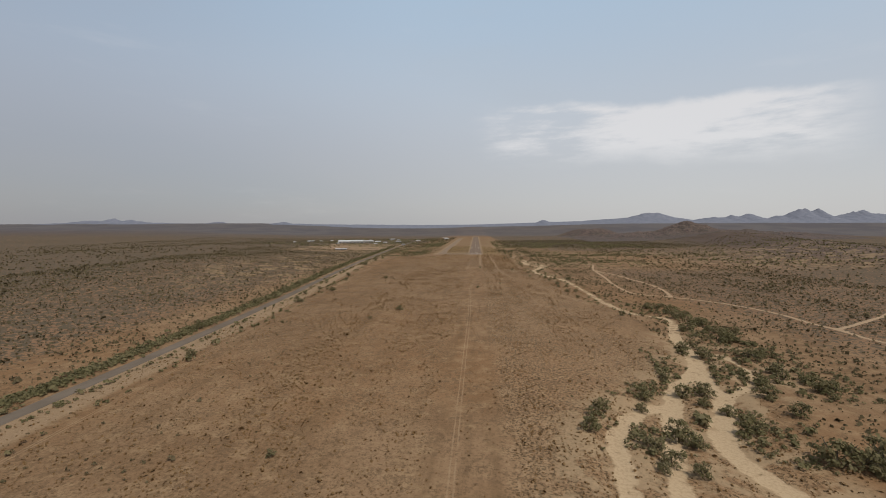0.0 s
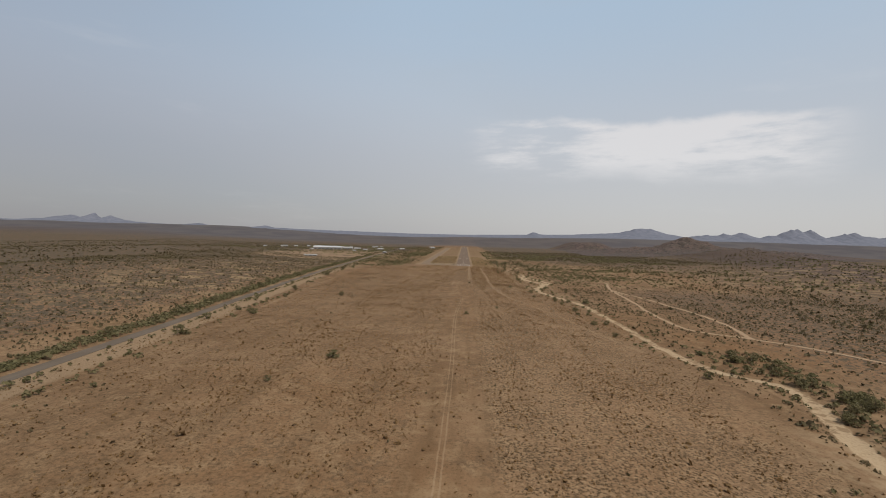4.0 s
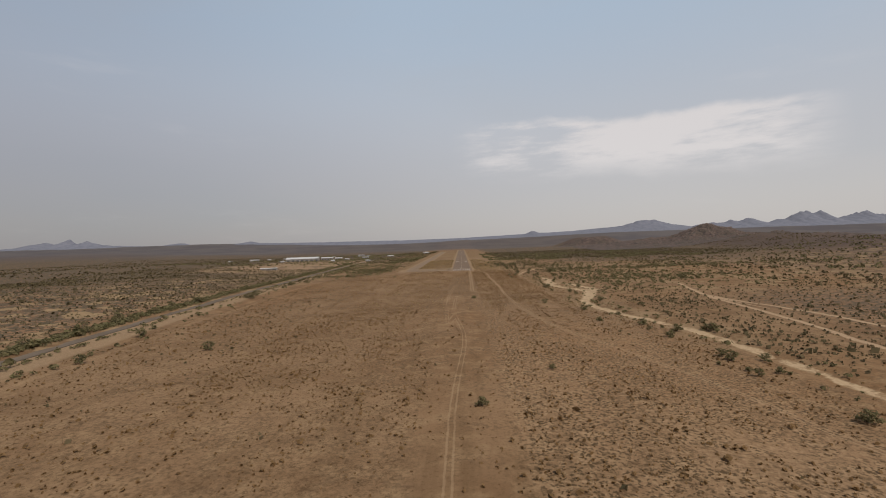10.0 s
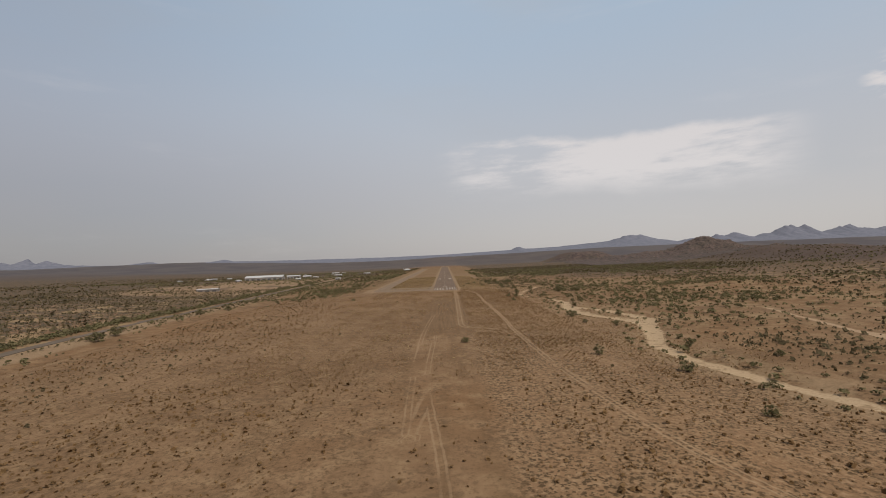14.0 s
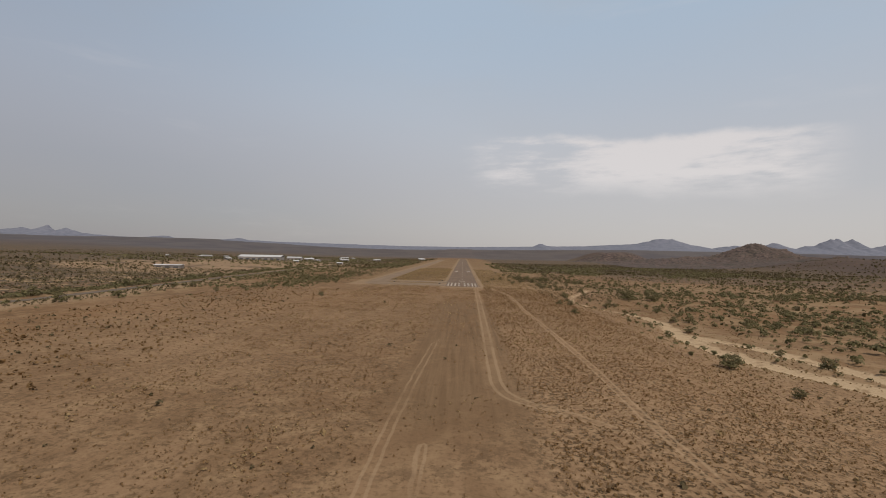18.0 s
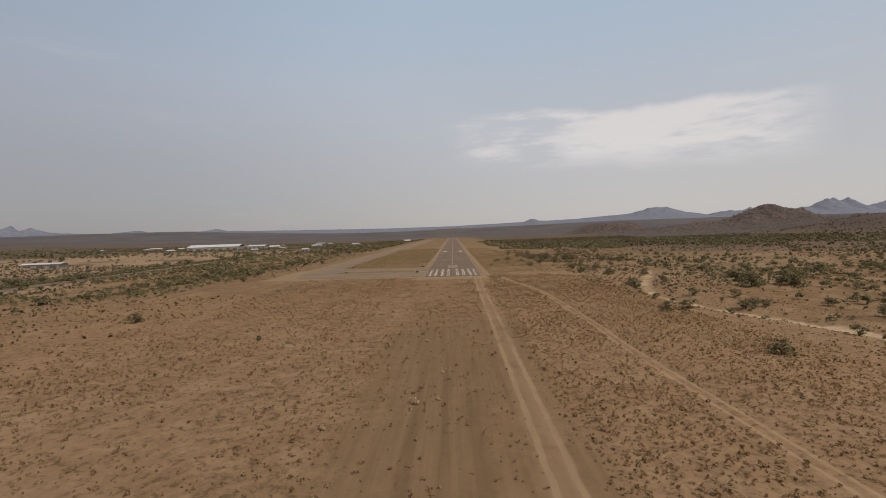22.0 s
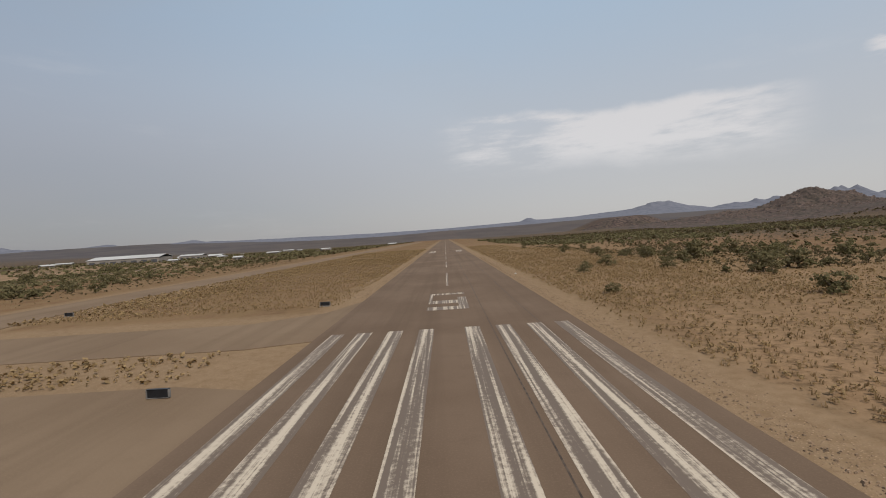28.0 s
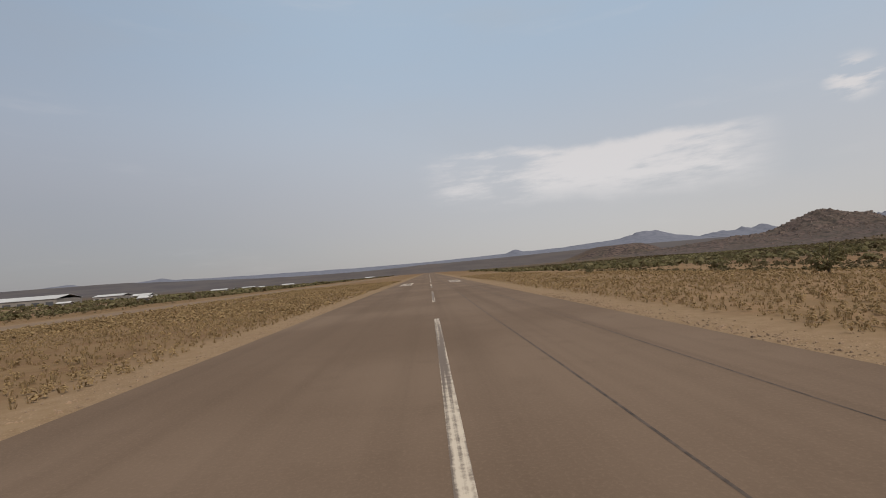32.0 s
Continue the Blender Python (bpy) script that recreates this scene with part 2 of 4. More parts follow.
    wash = n.ramp(n.math("ADD", attribute(n, "wash"), braid), 1.3, 0.1)
    wash = n.math("MULTIPLY", wash, n.ramp(n.math("ADD", n.noise(p, 0.22, 5, 0.62), n.math("MULTIPLY", attribute(n, "bed"), 0.1)), 0.42, 0.52, 0.25, 1.0))
    colour = n.mix(wash, colour, n.mix(n.ramp(fine, 0.4, 0.7), (0.335, 0.24, 0.148), (0.268, 0.186, 0.11)))
    wob = n.math("MULTIPLY", n.math("SUBTRACT", n.noise(p, 0.25, 3), 0.5), 2.2)
    track = n.ramp(n.math("ADD", n.math("ABSOLUTE", attribute(n, "track")), wob), 2.1, 1.3)
    track = n.math("MULTIPLY", track, n.ramp(attribute(n, "track_near"), 9.0, 6.0))
    colour = n.mix(n.math("MULTIPLY", track, 0.9), colour, n.mix(n.ramp(fine, 0.4, 0.7), (0.31, 0.215, 0.135), (0.24, 0.16, 0.098)))
    for key, force, half in (("rut", 0.45, 0.78), ("faint", 0.32, 0.78), ("bold", 0.42, 1.15)):
        rut = n.math("ABSOLUTE", n.math("SUBTRACT", n.math("ABSOLUTE", n.math("ADD", attribute(n, key), n.math("MULTIPLY", wob, 0.3))), half))
        rut = n.math("MULTIPLY", n.ramp(rut, 0.45 * half, 0.2 * half), n.ramp(attribute(n, key + "_near"), 9.0, 6.0))
        rut = n.math("MULTIPLY", rut, n.ramp(n.noise(p, 0.05, 3), 0.32, 0.52, 0.25 * force, force))
        colour = n.mix(rut, colour, (0.30, 0.205, 0.125))
    lane = n.math("MULTIPLY", n.ramp(n.math("ADD", attribute(n, "bold_near"), n.math("MULTIPLY", wob, 0.8)), 3.2, 1.0, 0.0, 0.32), n.ramp(n.noise(p, 0.15, 4, 0.6), 0.38, 0.55, 0.3, 1.0))
    colour = n.mix(lane, colour, (0.25, 0.165, 0.096))
    # graded bare earth beside the pavements
    bare = n.ramp(n.math("ADD", attribute(n, "bare"), n.math("MULTIPLY", wob, 1.5)), 7.0, 2.0)
    colour = n.mix(n.math("MULTIPLY", bare, 0.75), colour, n.mix(n.ramp(fine, 0.35, 0.7), (0.235, 0.162, 0.10), (0.198, 0.13, 0.075)))
    height = n.math("ADD", n.math("MULTIPLY", mid, 0.5), n.math("ADD", n.math("MULTIPLY", fine, 0.3), n.math("MULTIPLY", grit, 0.08)))
    gravel = n.add("ShaderNodeTexVoronoi", voronoi_dimensions="2D", Vector=p, Scale=5.5)
    stones = n.math("MULTIPLY", n.ramp(gravel.outputs["Distance"], 0.30, 0.16), n.math("MULTIPLY", n.ramp(n.math("ADD", attribute(n, "bare"), n.math("MULTIPLY", wob, 0.6)), 3.4, 1.6), n.ramp(n.noise(p, 0.8, 4, 0.6, (1.0, 0.3, 1.0)), 0.32, 0.5)))
    colour = n.mix(n.math("MULTIPLY", stones, 0.8), colour, n.mix(gravel.outputs["Color"], (0.14, 0.085, 0.052), (0.35, 0.24, 0.155)))
    height = n.math("ADD", n.math("MULTIPLY", height, n.math("SUBTRACT", 1.0, n.math("MULTIPLY", bare, 0.85))), n.math("MULTIPLY", stones, 0.12))
    finish(n, n.mix(1.0, colour, (1.03, 1.0, 0.95), "MULTIPLY"), 0.95, height, 0.6, 0.3, spec=0.05)
    return m


def make_asphalt(name, base=(0.122, 0.079, 0.051), pale=(0.152, 0.101, 0.067)):
    m, n = material(name)
    p = place(n)
    big, mid, fine = n.noise(p, 0.05, 4), n.noise(p, 0.5, 4, 0.6), n.noise(p, 9.0, 4, 0.7)
    lanes = n.noise(p, 0.35, 4, 0.6, (1.0, 0.02, 1.0))
    c = n.mix(n.ramp(big, 0.35, 0.65), base, pale)
    c = n.mix(n.ramp(lanes, 0.42, 0.7, 0.0, 0.5), c, tuple(v * 0.75 for v in base))
    c = n.mix(n.ramp(mid, 0.5, 0.8, 0.0, 0.35), c, tuple(v * 0.8 for v in base))
    c = n.mix(n.ramp(fine, 0.45, 0.75, 0.0, 0.4), c, tuple(v * 1.25 for v in pale))
    finish(n, c, 0.9, fine, 0.25, 0.02, spec=0.08)
    return m


def make_paint():
    """Runway white, worn away in streaks along the wheels' way."""
    m, n = material("worn_white_paint")
    p = place(n)
    streak, fine = n.noise(p, 2.1, 4, 0.62, (1.0, 0.014, 1.0)), n.noise(p, 3.0, 5, 0.7)
    worn = n.ramp(n.math("ADD", n.math("MULTIPLY", streak, 0.75), n.math("MULTIPLY", fine, 0.25)), 0.42, 0.53)
    c = n.mix(worn, (0.46, 0.37, 0.275), (0.13, 0.093, 0.068))
    finish(n, c, 0.75, fine, 0.1, 0.01)
    return m


def make_leaf(name, a, b, c, rough=0.75):
    """Foliage: colour varies plant by plant and leaf by leaf."""
    m, n = material(name)
    g = n.add("ShaderNodeNewGeometry")
    big = n.noise(g.outputs["Position"], 0.13, 3)
    col = n.mix(n.ramp(big, 0.38, 0.62), a, b)
    col = n.mix(n.ramp(g.outputs["Random Per Island"], 0.3, 1.0, 0.0, 0.7), col, c)
    pr = n.add("ShaderNodeBsdfPrincipled", Roughness=rough)
    n.put(pr.inputs["Base Color"], col)
    pr.inputs["Specular IOR Level"].default_value = 0.04
    tr = n.add("ShaderNodeBsdfTranslucent", Color=col)
    n.add("ShaderNodeOutputMaterial", Surface=mix_shader(n, 0.4, pr, tr))
    return m


def mix_shader(n, fac, a, b):
    s = n.tree.nodes.new("ShaderNodeMixShader")
    s.inputs[0].default_value = fac
    n.tree.links.new(a.outputs[0], s.inputs[1])
    n.tree.links.new(b.outputs[0], s.inputs[2])
    return s


def make_rock(name, light, dark, green, scale):
    m, n = material(name)
    p = place(n)
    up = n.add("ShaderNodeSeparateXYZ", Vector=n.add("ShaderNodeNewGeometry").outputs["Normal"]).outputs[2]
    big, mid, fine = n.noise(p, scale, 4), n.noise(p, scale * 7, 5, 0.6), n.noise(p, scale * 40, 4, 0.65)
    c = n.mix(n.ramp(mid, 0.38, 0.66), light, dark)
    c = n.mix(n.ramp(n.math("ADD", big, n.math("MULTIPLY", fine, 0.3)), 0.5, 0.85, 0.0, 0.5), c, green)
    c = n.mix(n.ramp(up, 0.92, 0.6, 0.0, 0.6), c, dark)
    finish(n, c, 0.95, n.math("ADD", mid, n.math("MULTIPLY", fine, 0.4)), 0.8, 0.25 / scale * 0.05, spec=0.1)
    return m


GROUND = make_ground()
ASPHALT = make_asphalt("runway_asphalt")
TAXI_ASPHALT = make_asphalt("taxiway_asphalt", (0.158, 0.104, 0.064), (0.188, 0.127, 0.08))
ROAD_ASPHALT = make_asphalt("road_asphalt", (0.106, 0.078, 0.055), (0.13, 0.097, 0.07))
PAINT = make_paint()
TAR = make_plain("tar_crack", (0.096, 0.066, 0.047), 0.9, vary=0.3)
GRASS = make_leaf("dry_grass", (0.33, 0.218, 0.11), (0.265, 0.175, 0.086), (0.185, 0.125, 0.06))
BURSAGE = make_leaf("bursage_leaf", (0.215, 0.125, 0.056), (0.245, 0.145, 0.066), (0.135, 0.081, 0.036))
TUFT = make_leaf("brittlebush_leaf", (0.37, 0.25, 0.125), (0.31, 0.208, 0.102), (0.215, 0.145, 0.07))
CREOSOTE = make_leaf("creosote_leaf", (0.125, 0.096, 0.050), (0.15, 0.108, 0.058), (0.09, 0.073, 0.038))
TREELEAF = make_leaf("palo_verde_leaf", (0.155, 0.130, 0.061), (0.188, 0.150, 0.077), (0.105, 0.090, 0.041))
BARK = make_plain("bark", (0.14, 0.11, 0.07), 0.9, vary=0.25, scale=3.0)
# the far ranges' base colour is shifted to blue-grey as painted haze
HAZE_TINTED_ROCK = make_rock("haze_tinted_far_rock", (0.155, 0.15, 0.17), (0.118, 0.117, 0.136), (0.13, 0.128, 0.144), 0.004)
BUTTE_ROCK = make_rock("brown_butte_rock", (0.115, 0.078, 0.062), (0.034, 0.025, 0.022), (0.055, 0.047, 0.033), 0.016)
BOULDER = make_plain("tan_boulder", (0.17, 0.118, 0.09), 0.9, vary=0.25, scale=0.3)
METAL_ROOF = make_plain("white_metal_roof", (0.44, 0.41, 0.38), 0.85, vary=0.08, scale=0.05)
WALL_TAN = make_plain("tan_metal_wall", (0.30, 0.25, 0.21), 0.6, vary=0.1, scale=0.1)
WALL_GREY = make_plain("grey_block_wall", (0.26, 0.22, 0.185), 0.7, vary=0.1, scale=0.1)
DARK = make_plain("dark_opening", (0.09, 0.085, 0.085), 0.5, vary=0.2)
GRAVEL = make_plain("gravel", (0.27, 0.175, 0.105), 0.9, vary=0.25, scale=0.6)
LAMP_WHITE = make_plain("white_lamp_paint", (0.42, 0.39, 0.35), 0.4, vary=0.08)
SIGN_BLACK = make_plain("black_sign_face", (0.018, 0.018, 0.02), 0.4, vary=0.2)
SIGN_FRAME = make_plain("grey_sign_frame", (0.2, 0.18, 0.16), 0.6, vary=0.15)

# ---------------------------------------------------------------- helpers for building
UNIT = 0.94     # metres to one unit of the plan
rng = np.random.default_rng(7)


def hashed(ix, iy, seed):
    h = (ix.astype(np.int64) * 374761393 + iy.astype(np.int64) * 668265263 + seed * 974634271) & 0x7FFFFFFF
    h = (h ^ (h >> 13)) * 1274126177 & 0x7FFFFFFF
    return ((h ^ (h >> 16)) & 0xFFFF) / 65535.0


def value_noise(x, y, seed=0):
    ix, iy = np.floor(x), np.floor(y)
    fx, fy = x - ix, y - iy
    fx, fy = fx * fx * (3 - 2 * fx), fy * fy * (3 - 2 * fy)
    a, b = hashed(ix, iy, seed), hashed(ix + 1, iy, seed)
    c, d = hashed(ix, iy + 1, seed), hashed(ix + 1, iy + 1, seed)
    return (a + (b - a) * fx) * (1 - fy) + (c + (d - c) * fx) * fy


def fbm(x, y, scale, octaves=4, seed=0, gain=0.5):
    out, amp, total = 0.0, 1.0, 0.0
    for i in range(octaves):
        out = out + amp * value_noise(x / scale * 2 ** i + 17.3 * i, y / scale * 2 ** i - 9.1 * i, seed + i)
        total, amp = total + amp, amp * gain
    return out / total - 0.5


def smooth(v, lo, hi):
    t = np.clip((np.asarray(v, float) - lo) / (hi - lo), 0, 1)
    return t * t * (3 - 2 * t)


def line_distance(x, y, line):
    """Distance from points to a polyline."""
    best = np.full(np.shape(x), 1e9)
    for (ax, ay), (bx, by) in zip(line[:-1], line[1:]):
        dx, dy = bx - ax, by - ay
        t = np.clip(((x - ax) * dx + (y - ay) * dy) / (dx * dx + dy * dy), 0, 1)
        best = np.minimum(best, np.hypot(x - ax - t * dx, y - ay - t * dy))
    return best


def signed_distance(x, y, lines):
    """Distance to the nearest of several polylines, negative on their left side."""
    best, out = np.full(np.shape(x), 1e9), np.zeros(np.shape(x))
    for line in lines:
        for (ax, ay), (bx, by) in zip(line[:-1], line[1:]):
            dx, dy = bx - ax, by - ay
            t = np.clip(((x - ax) * dx + (y - ay) * dy) / (dx * dx + dy * dy), 0, 1)
            d = np.hypot(x - ax - t * dx, y - ay - t * dy)
            out = np.where(d < best, np.where((x - ax) * dy - (y - ay) * dx < 0, -d, d), out)
            best = np.minimum(best, d)
    return out


def curve_line(points, n=12):
    """A polyline rounded into a smooth one (Catmull-Rom)."""
    p = np.array([points[0], *points, points[-1]], float) * UNIT
    out = []
    for i in range(1, len(p) - 2):
        for t in np.linspace(0, 1, n, endpoint=False):
            a, b, c, d = p[i - 1:i + 3]
            out.append(0.5 * (2 * b + (c - a) * t + (2 * a - 5 * b + 4 * c - d) * t * t + (3 * b - a - 3 * c + d) * t ** 3))
    out.append(p[-2])
    return [tuple(v) for v in out]


def mesh_from(name, verts, faces, mat, smooth_shade=False, attrs=None):
    """faces: an array of triangles or of quads."""
    me = bpy.data.meshes.new(name)
    verts, faces = np.asarray(verts, np.float32), np.asarray(faces, np.int32)
    k = faces.shape[1]
    me.vertices.add(len(verts))
    me.vertices.foreach_set("co", verts.ravel())
    me.loops.add(faces.size)
    me.loops.foreach_set("vertex_index", faces.ravel())
    me.polygons.add(len(faces))
    me.polygons.foreach_set("loop_start", np.arange(0, faces.size, k, dtype=np.int32))
    me.polygons.foreach_set("use_smooth", np.full(len(faces), smooth_shade))
    for key, values in (attrs or {}).items():
        me.attributes.new(key, "FLOAT", "POINT").data.foreach_set("value", np.asarray(values, np.float32).ravel())
    me.update(calc_edges=True)
    me.materials.append(mat)
    return me


def part(name, bm, mat, parent=None, label=""):
    """Links a bmesh as one mesh object under a thing or a part."""
    me = bpy.data.meshes.new(name)
    bm.to_mesh(me)
    bm.free()
    me.materials.append(mat)
    ob = new(name, me)
    ob.parent = parent
    return tagged(ob, label)


def box(x0, x1, y0, y1, z0, z1, bevel=0.0):
    bm = bmesh.new()
    bmesh.ops.create_cube(bm, size=1.0)
    for v in bm.verts:
        v.co = ((x0 + x1) / 2 + v.co.x * (x1 - x0), (y0 + y1) / 2 + v.co.y * (y1 - y0), (z0 + z1) / 2 + v.co.z * (z1 - z0))
    if bevel:
        bmesh.ops.bevel(bm, geom=bm.edges[:], offset=bevel, segments=2, affect="EDGES", profile=0.5)
    return bm


def prism(outline, z0, z1):
    """An upright prism over an outline in the plan."""
    bm = bmesh.new()
    low = [bm.verts.new((x, y, z0)) for x, y in outline]
    top = [bm.verts.new((x, y, z1)) for x, y in outline]
    bm.faces.new(top)
    bm.faces.new(low[::-1])
    for i in range(len(low)):
        j = (i + 1) % len(low)
        bm.faces.new((low[i], low[j], top[j], top[i]))
    bmesh.ops.recalc_face_normals(bm, faces=bm.faces[:])
    return bm


def tube(points, radii, sides=8):
    """A round bar through points, tapering."""
    bm = bmesh.new()
    rings = []
    for i, (p, r) in enumerate(zip(points, radii)):
        a, b = Vector(points[max(i - 1, 0)]), Vector(points[min(i + 1, len(points) - 1)])
        q = (b - a).to_track_quat("Z", "Y")
        rings.append([bm.verts.new(Vector(p) + q @ Vector((r * math.cos(2 * math.pi * k / sides), r * math.sin(2 * math.pi * k / sides), 0)))
                      for k in range(sides)])
    for a, b in zip(rings[:-1], rings[1:]):
        for k in range(sides):
            bm.faces.new((a[k], a[(k + 1) % sides], b[(k + 1) % sides], b[k]))
    bm.faces.new(rings[0][::-1])
    bm.faces.new(rings[-1])
    return bm


def empty(name, m, label, category, group=""):
    ob = new(name)
    ob.empty_display_size = 0.2
    ob.matrix_basis = m
    return tagged(ob, label, category, group)


# ---------------------------------------------------------------- the lie of the land
def metre_line(points, n=7):
    """A smooth line through places in metres."""
    return curve_line([(x / UNIT, y / UNIT) for x, y in points], n)


# channels of the sandy wash, each with half its width
CHANNELS = [(metre_line(l), half) for l, half in (
    ([(45, -1080), (48, -1000), (58, -935), (68, -908), (80, -878), (92, -852), (107, -834), (121, -808), (130, -764), (142, -733), (151, -700), (141, -689), (129, -671), (122, -630), (121, -563),
      (117, -463), (106, -420), (95, -380), (92, -345), (101, -320), (111, -290), (109, -268), (97, -240), (92, -215), (94, -190), (102, -150), (97, -110), (87, -80), (82, -55), (88, -25), (101, 3), (118, 40)], 2.9),
    ([(95, -1080), (94, -985), (88, -940), (85, -922), (85, -906), (94, -888), (106, -866), (109, -846), (121, -808)], 3.6),
    ([(130, -770), (138, -800), (137, -826), (127, -848), (108, -862)], 1.3),
    ([(34, -990), (44, -932), (50, -908), (65, -886), (84, -872)], 2.2),
    ([(112, -290), (122, -265), (118, -235), (104, -205), (94, -190)], 2.4),
    ([(150, 128), (136, 142), (118, 162), (108, 180), (93, 190), (88, 215), (92, 245), (85, 300)], 1.6))]
WASH = [l for l, half in CHANNELS]
TRACKS = [curve_line(l) for l in (
    [(300, -900), (265, -822), (262, -786), (258, -714), (232, -664), (208, -640), (178, -610), (177, -540), (186, -471), (194, -400), (200, -348), (222, -262)],
    [(420, -650), (355, -716), (262, -786)],
    [(208, -640), (221, -565), (215, -470), (208, -410), (199, -350)])]
RUTS = [metre_line(l) for l in (
    [(103, -649), (87, -587), (77, -540), (64, -503), (46, -455), (38, -395), (36, -360), (34.5, -307), (35, -267), (34, -200), (32.8, -150), (33.4, -130), (33.2, -90), (32, -60), (24, -17)],
    [(26, -309), (20, -303), (14, -298.5), (10.4, -294), (8.9, -287), (8.7, -275), (9.5, -220), (10.3, -150), (10.7, -120), (11.2, -60), (12, -12)],
    [(-5, -1050), (-4, -850), (-3, -714), (-4, -576), (0, -480), (-6, -400), (-5, -320)],
    [(-9, -442), (-11, -376), (-11, -310), (-8, -244)],
    [(-139, -940), (-149, -770), (-156, -602), (-167, -395), (-174, -188)])]
ROAD = curve_line([(-172, -1200), (-180, -1000), (-186, -850), (-196, -672), (-210, -500), (-221, -340), (-242, -60), (-262, 260), (-280, 700), (-300, 1300)])


def hills(x, y, fine=False):
    """The butte and its foothills, and a lower butte behind, in plan units."""
    crag = 1 + 0.6 * fbm(x, y, 75, 5, 31, 0.6)
    z = 42 * np.exp(-np.abs((x - 1180) / 560) ** 2.6 - ((y - 1390) / 250) ** 2) * crag
    r = np.hypot((x - 1122) / 1.1, y - 1378) * (1 + 0.22 * fbm(x, y, 60, 3, 41))
    cap = np.clip((150 - r) / 128, 0, 1) ** 1.05
    z = z + 48 * cap * (1 + 0.16 * fbm(x, y, 30, 4, 43))
    if fine:
        z = z + (11.0 * (np.abs(fbm(x, y, 34, 4, 45, 0.65)) - 0.12) + 5.0 * fbm(x, y, 15, 3, 46)) * smooth(z, 4, 20)
    z = z + 14 * np.exp(-((x - 1800) / 560) ** 2 - ((y - 1150) / 420) ** 2) * crag
    r = np.hypot((x - 745) / 1.2, y - 1900) * (1 + 0.25 * fbm(x, y, 90, 3, 51))
    return z + 44 * smooth(r, 190, 60) + 12 * np.exp(-((x - 1000) / 600) ** 2 - ((y - 1900) / 250) ** 2) * crag


def foothill(x, y):
    """The brushy ridge that runs from the butte along the airfield's side, in plan units."""
    mid = np.interp(y, [-100, 400, 900, 1350], [860, 980, 1120, 1150])
    tall = np.interp(y, [-500, -150, 400, 900, 1350], [0, 20, 30, 42, 0])
    return tall * np.exp(-((x - mid) / 210) ** 2) * (1 + 0.8 * fbm(x, y, 130, 4, 35, 0.6))


def inside(x, y, edge):
    """1 well inside the rectangle that the butte's own mesh covers, 0 outside it."""
    return smooth(np.minimum(np.minimum(x - 500, 1760 - x), np.minimum(y - 960, 1840 - y)), 0, edge)


def height(x, y):
    """The ground's height at places in metres."""
    wash = np.min([line_distance(x, y, l) - half for l, half in CHANNELS], 0)
    road = line_distance(x, y, ROAD)
    x, y = np.asarray(x, float) / UNIT, np.asarray(y, float) / UNIT
    z = -0.004 * np.clip(-y - 250, 0, None)
    z = z + smooth(y, 60, -60) * -4.2 * smooth(x, 42, 95) + smooth(y, -60, 60) * -3.0 * smooth(x, 30, 140)
    z = z - 2.6 * smooth(x, -105, -190) - 0.6 * smooth(y, -12, -28) * smooth(np.abs(x), 90, 40)
    z = z - 1.5 * smooth(wash, 7, 0)
    rough = smooth(np.abs(x + 40), 70, 140) * smooth(road, 8, 30)
    z = z + rough * (2.6 * fbm(x, y, 90, 4, 3) + 0.8 * fbm(x, y, 18, 3, 9))
    z = z + 0.2 * fbm(x, y, 40, 2, 21) * smooth(y, -30, -80) * smooth(road, 8, 20)
    # rise left of the road, foothills and the butte right of the runway, the long slope up to the mountains
    z = z + 16 * np.exp(-((x + 470) / 190) ** 2 - ((y + 420) / 330) ** 2) * (1 + 0.7 * fbm(x, y, 60, 4, 5))
    z = z + 16 * np.exp(-((x + 800) / 330) ** 2 - ((y - 250) / 500) ** 2)
    z = z + hills(x, y) + foothill(x, y) - 4.0 * inside(x, y, 40)
    far = smooth(y, 2500, 3900)
    z = z + far * (54 + 18 * smooth(x, -700, 300) + 34 * smooth(x, 0, 1900)) + (30 * smooth(x, -1300, -2900) + 16 * smooth(x, -700, -1700) + 16 * smooth(x, -1200, -2300)) * smooth(y, 300, 2600)
    z = z + smooth(np.hypot(x * 1.0, (y - 900) * 0.6), 900, 1700) * smooth(np.abs(x), 350, 800) * 9 * fbm(x, y, 420, 4, 61)
    z = z + smooth(x, -750, -1600) * smooth(y, -300, 700) * 24 * fbm(x, y, 480, 4, 63)
    flat = smooth(np.abs(x + 42), 118, 78) * smooth(y, -34, -8) * smooth(y, 2300, 1950)
    return (z * (1 - flat) - 0.10 * flat) * UNIT


def axis(inner0, inner1, step, outer0, outer1, growth):
    """Grid lines: even inside, spreading outwards."""
    mid = list(np.arange(inner0, inner1 + step / 2, step))
    lo, hi, s = [], [], step
    v, s = inner0, step
    while v > outer0:
        s = min(s * growth, 130)
        v -= s
        lo.append(v)
    v, s = inner1, step
    while v < outer1:
        s = min(s * growth, 130)
        v += s
        hi.append(v)
    return np.array(lo[::-1] + mid + hi)


gx = axis(-264, 264, 3.6, -6200, 6200, 1.05)
gy = axis(-1090, 420, 3.6, -2600, 4300, 1.05)
X, Y = np.meshgrid(gx, gy)
Z = height(X, Y)
nx, ny = len(gx), len(gy)
idx = np.arange(nx * ny).reshape(ny, nx)
quads = np.stack([idx[:-1, :-1], idx[:-1, 1:], idx[1:, 1:], idx[1:, :-1]], -1).reshape(-1, 4)


def least(lines, cap=60.0):
    return np.clip(signed_distance(X, Y, lines), -cap, cap)


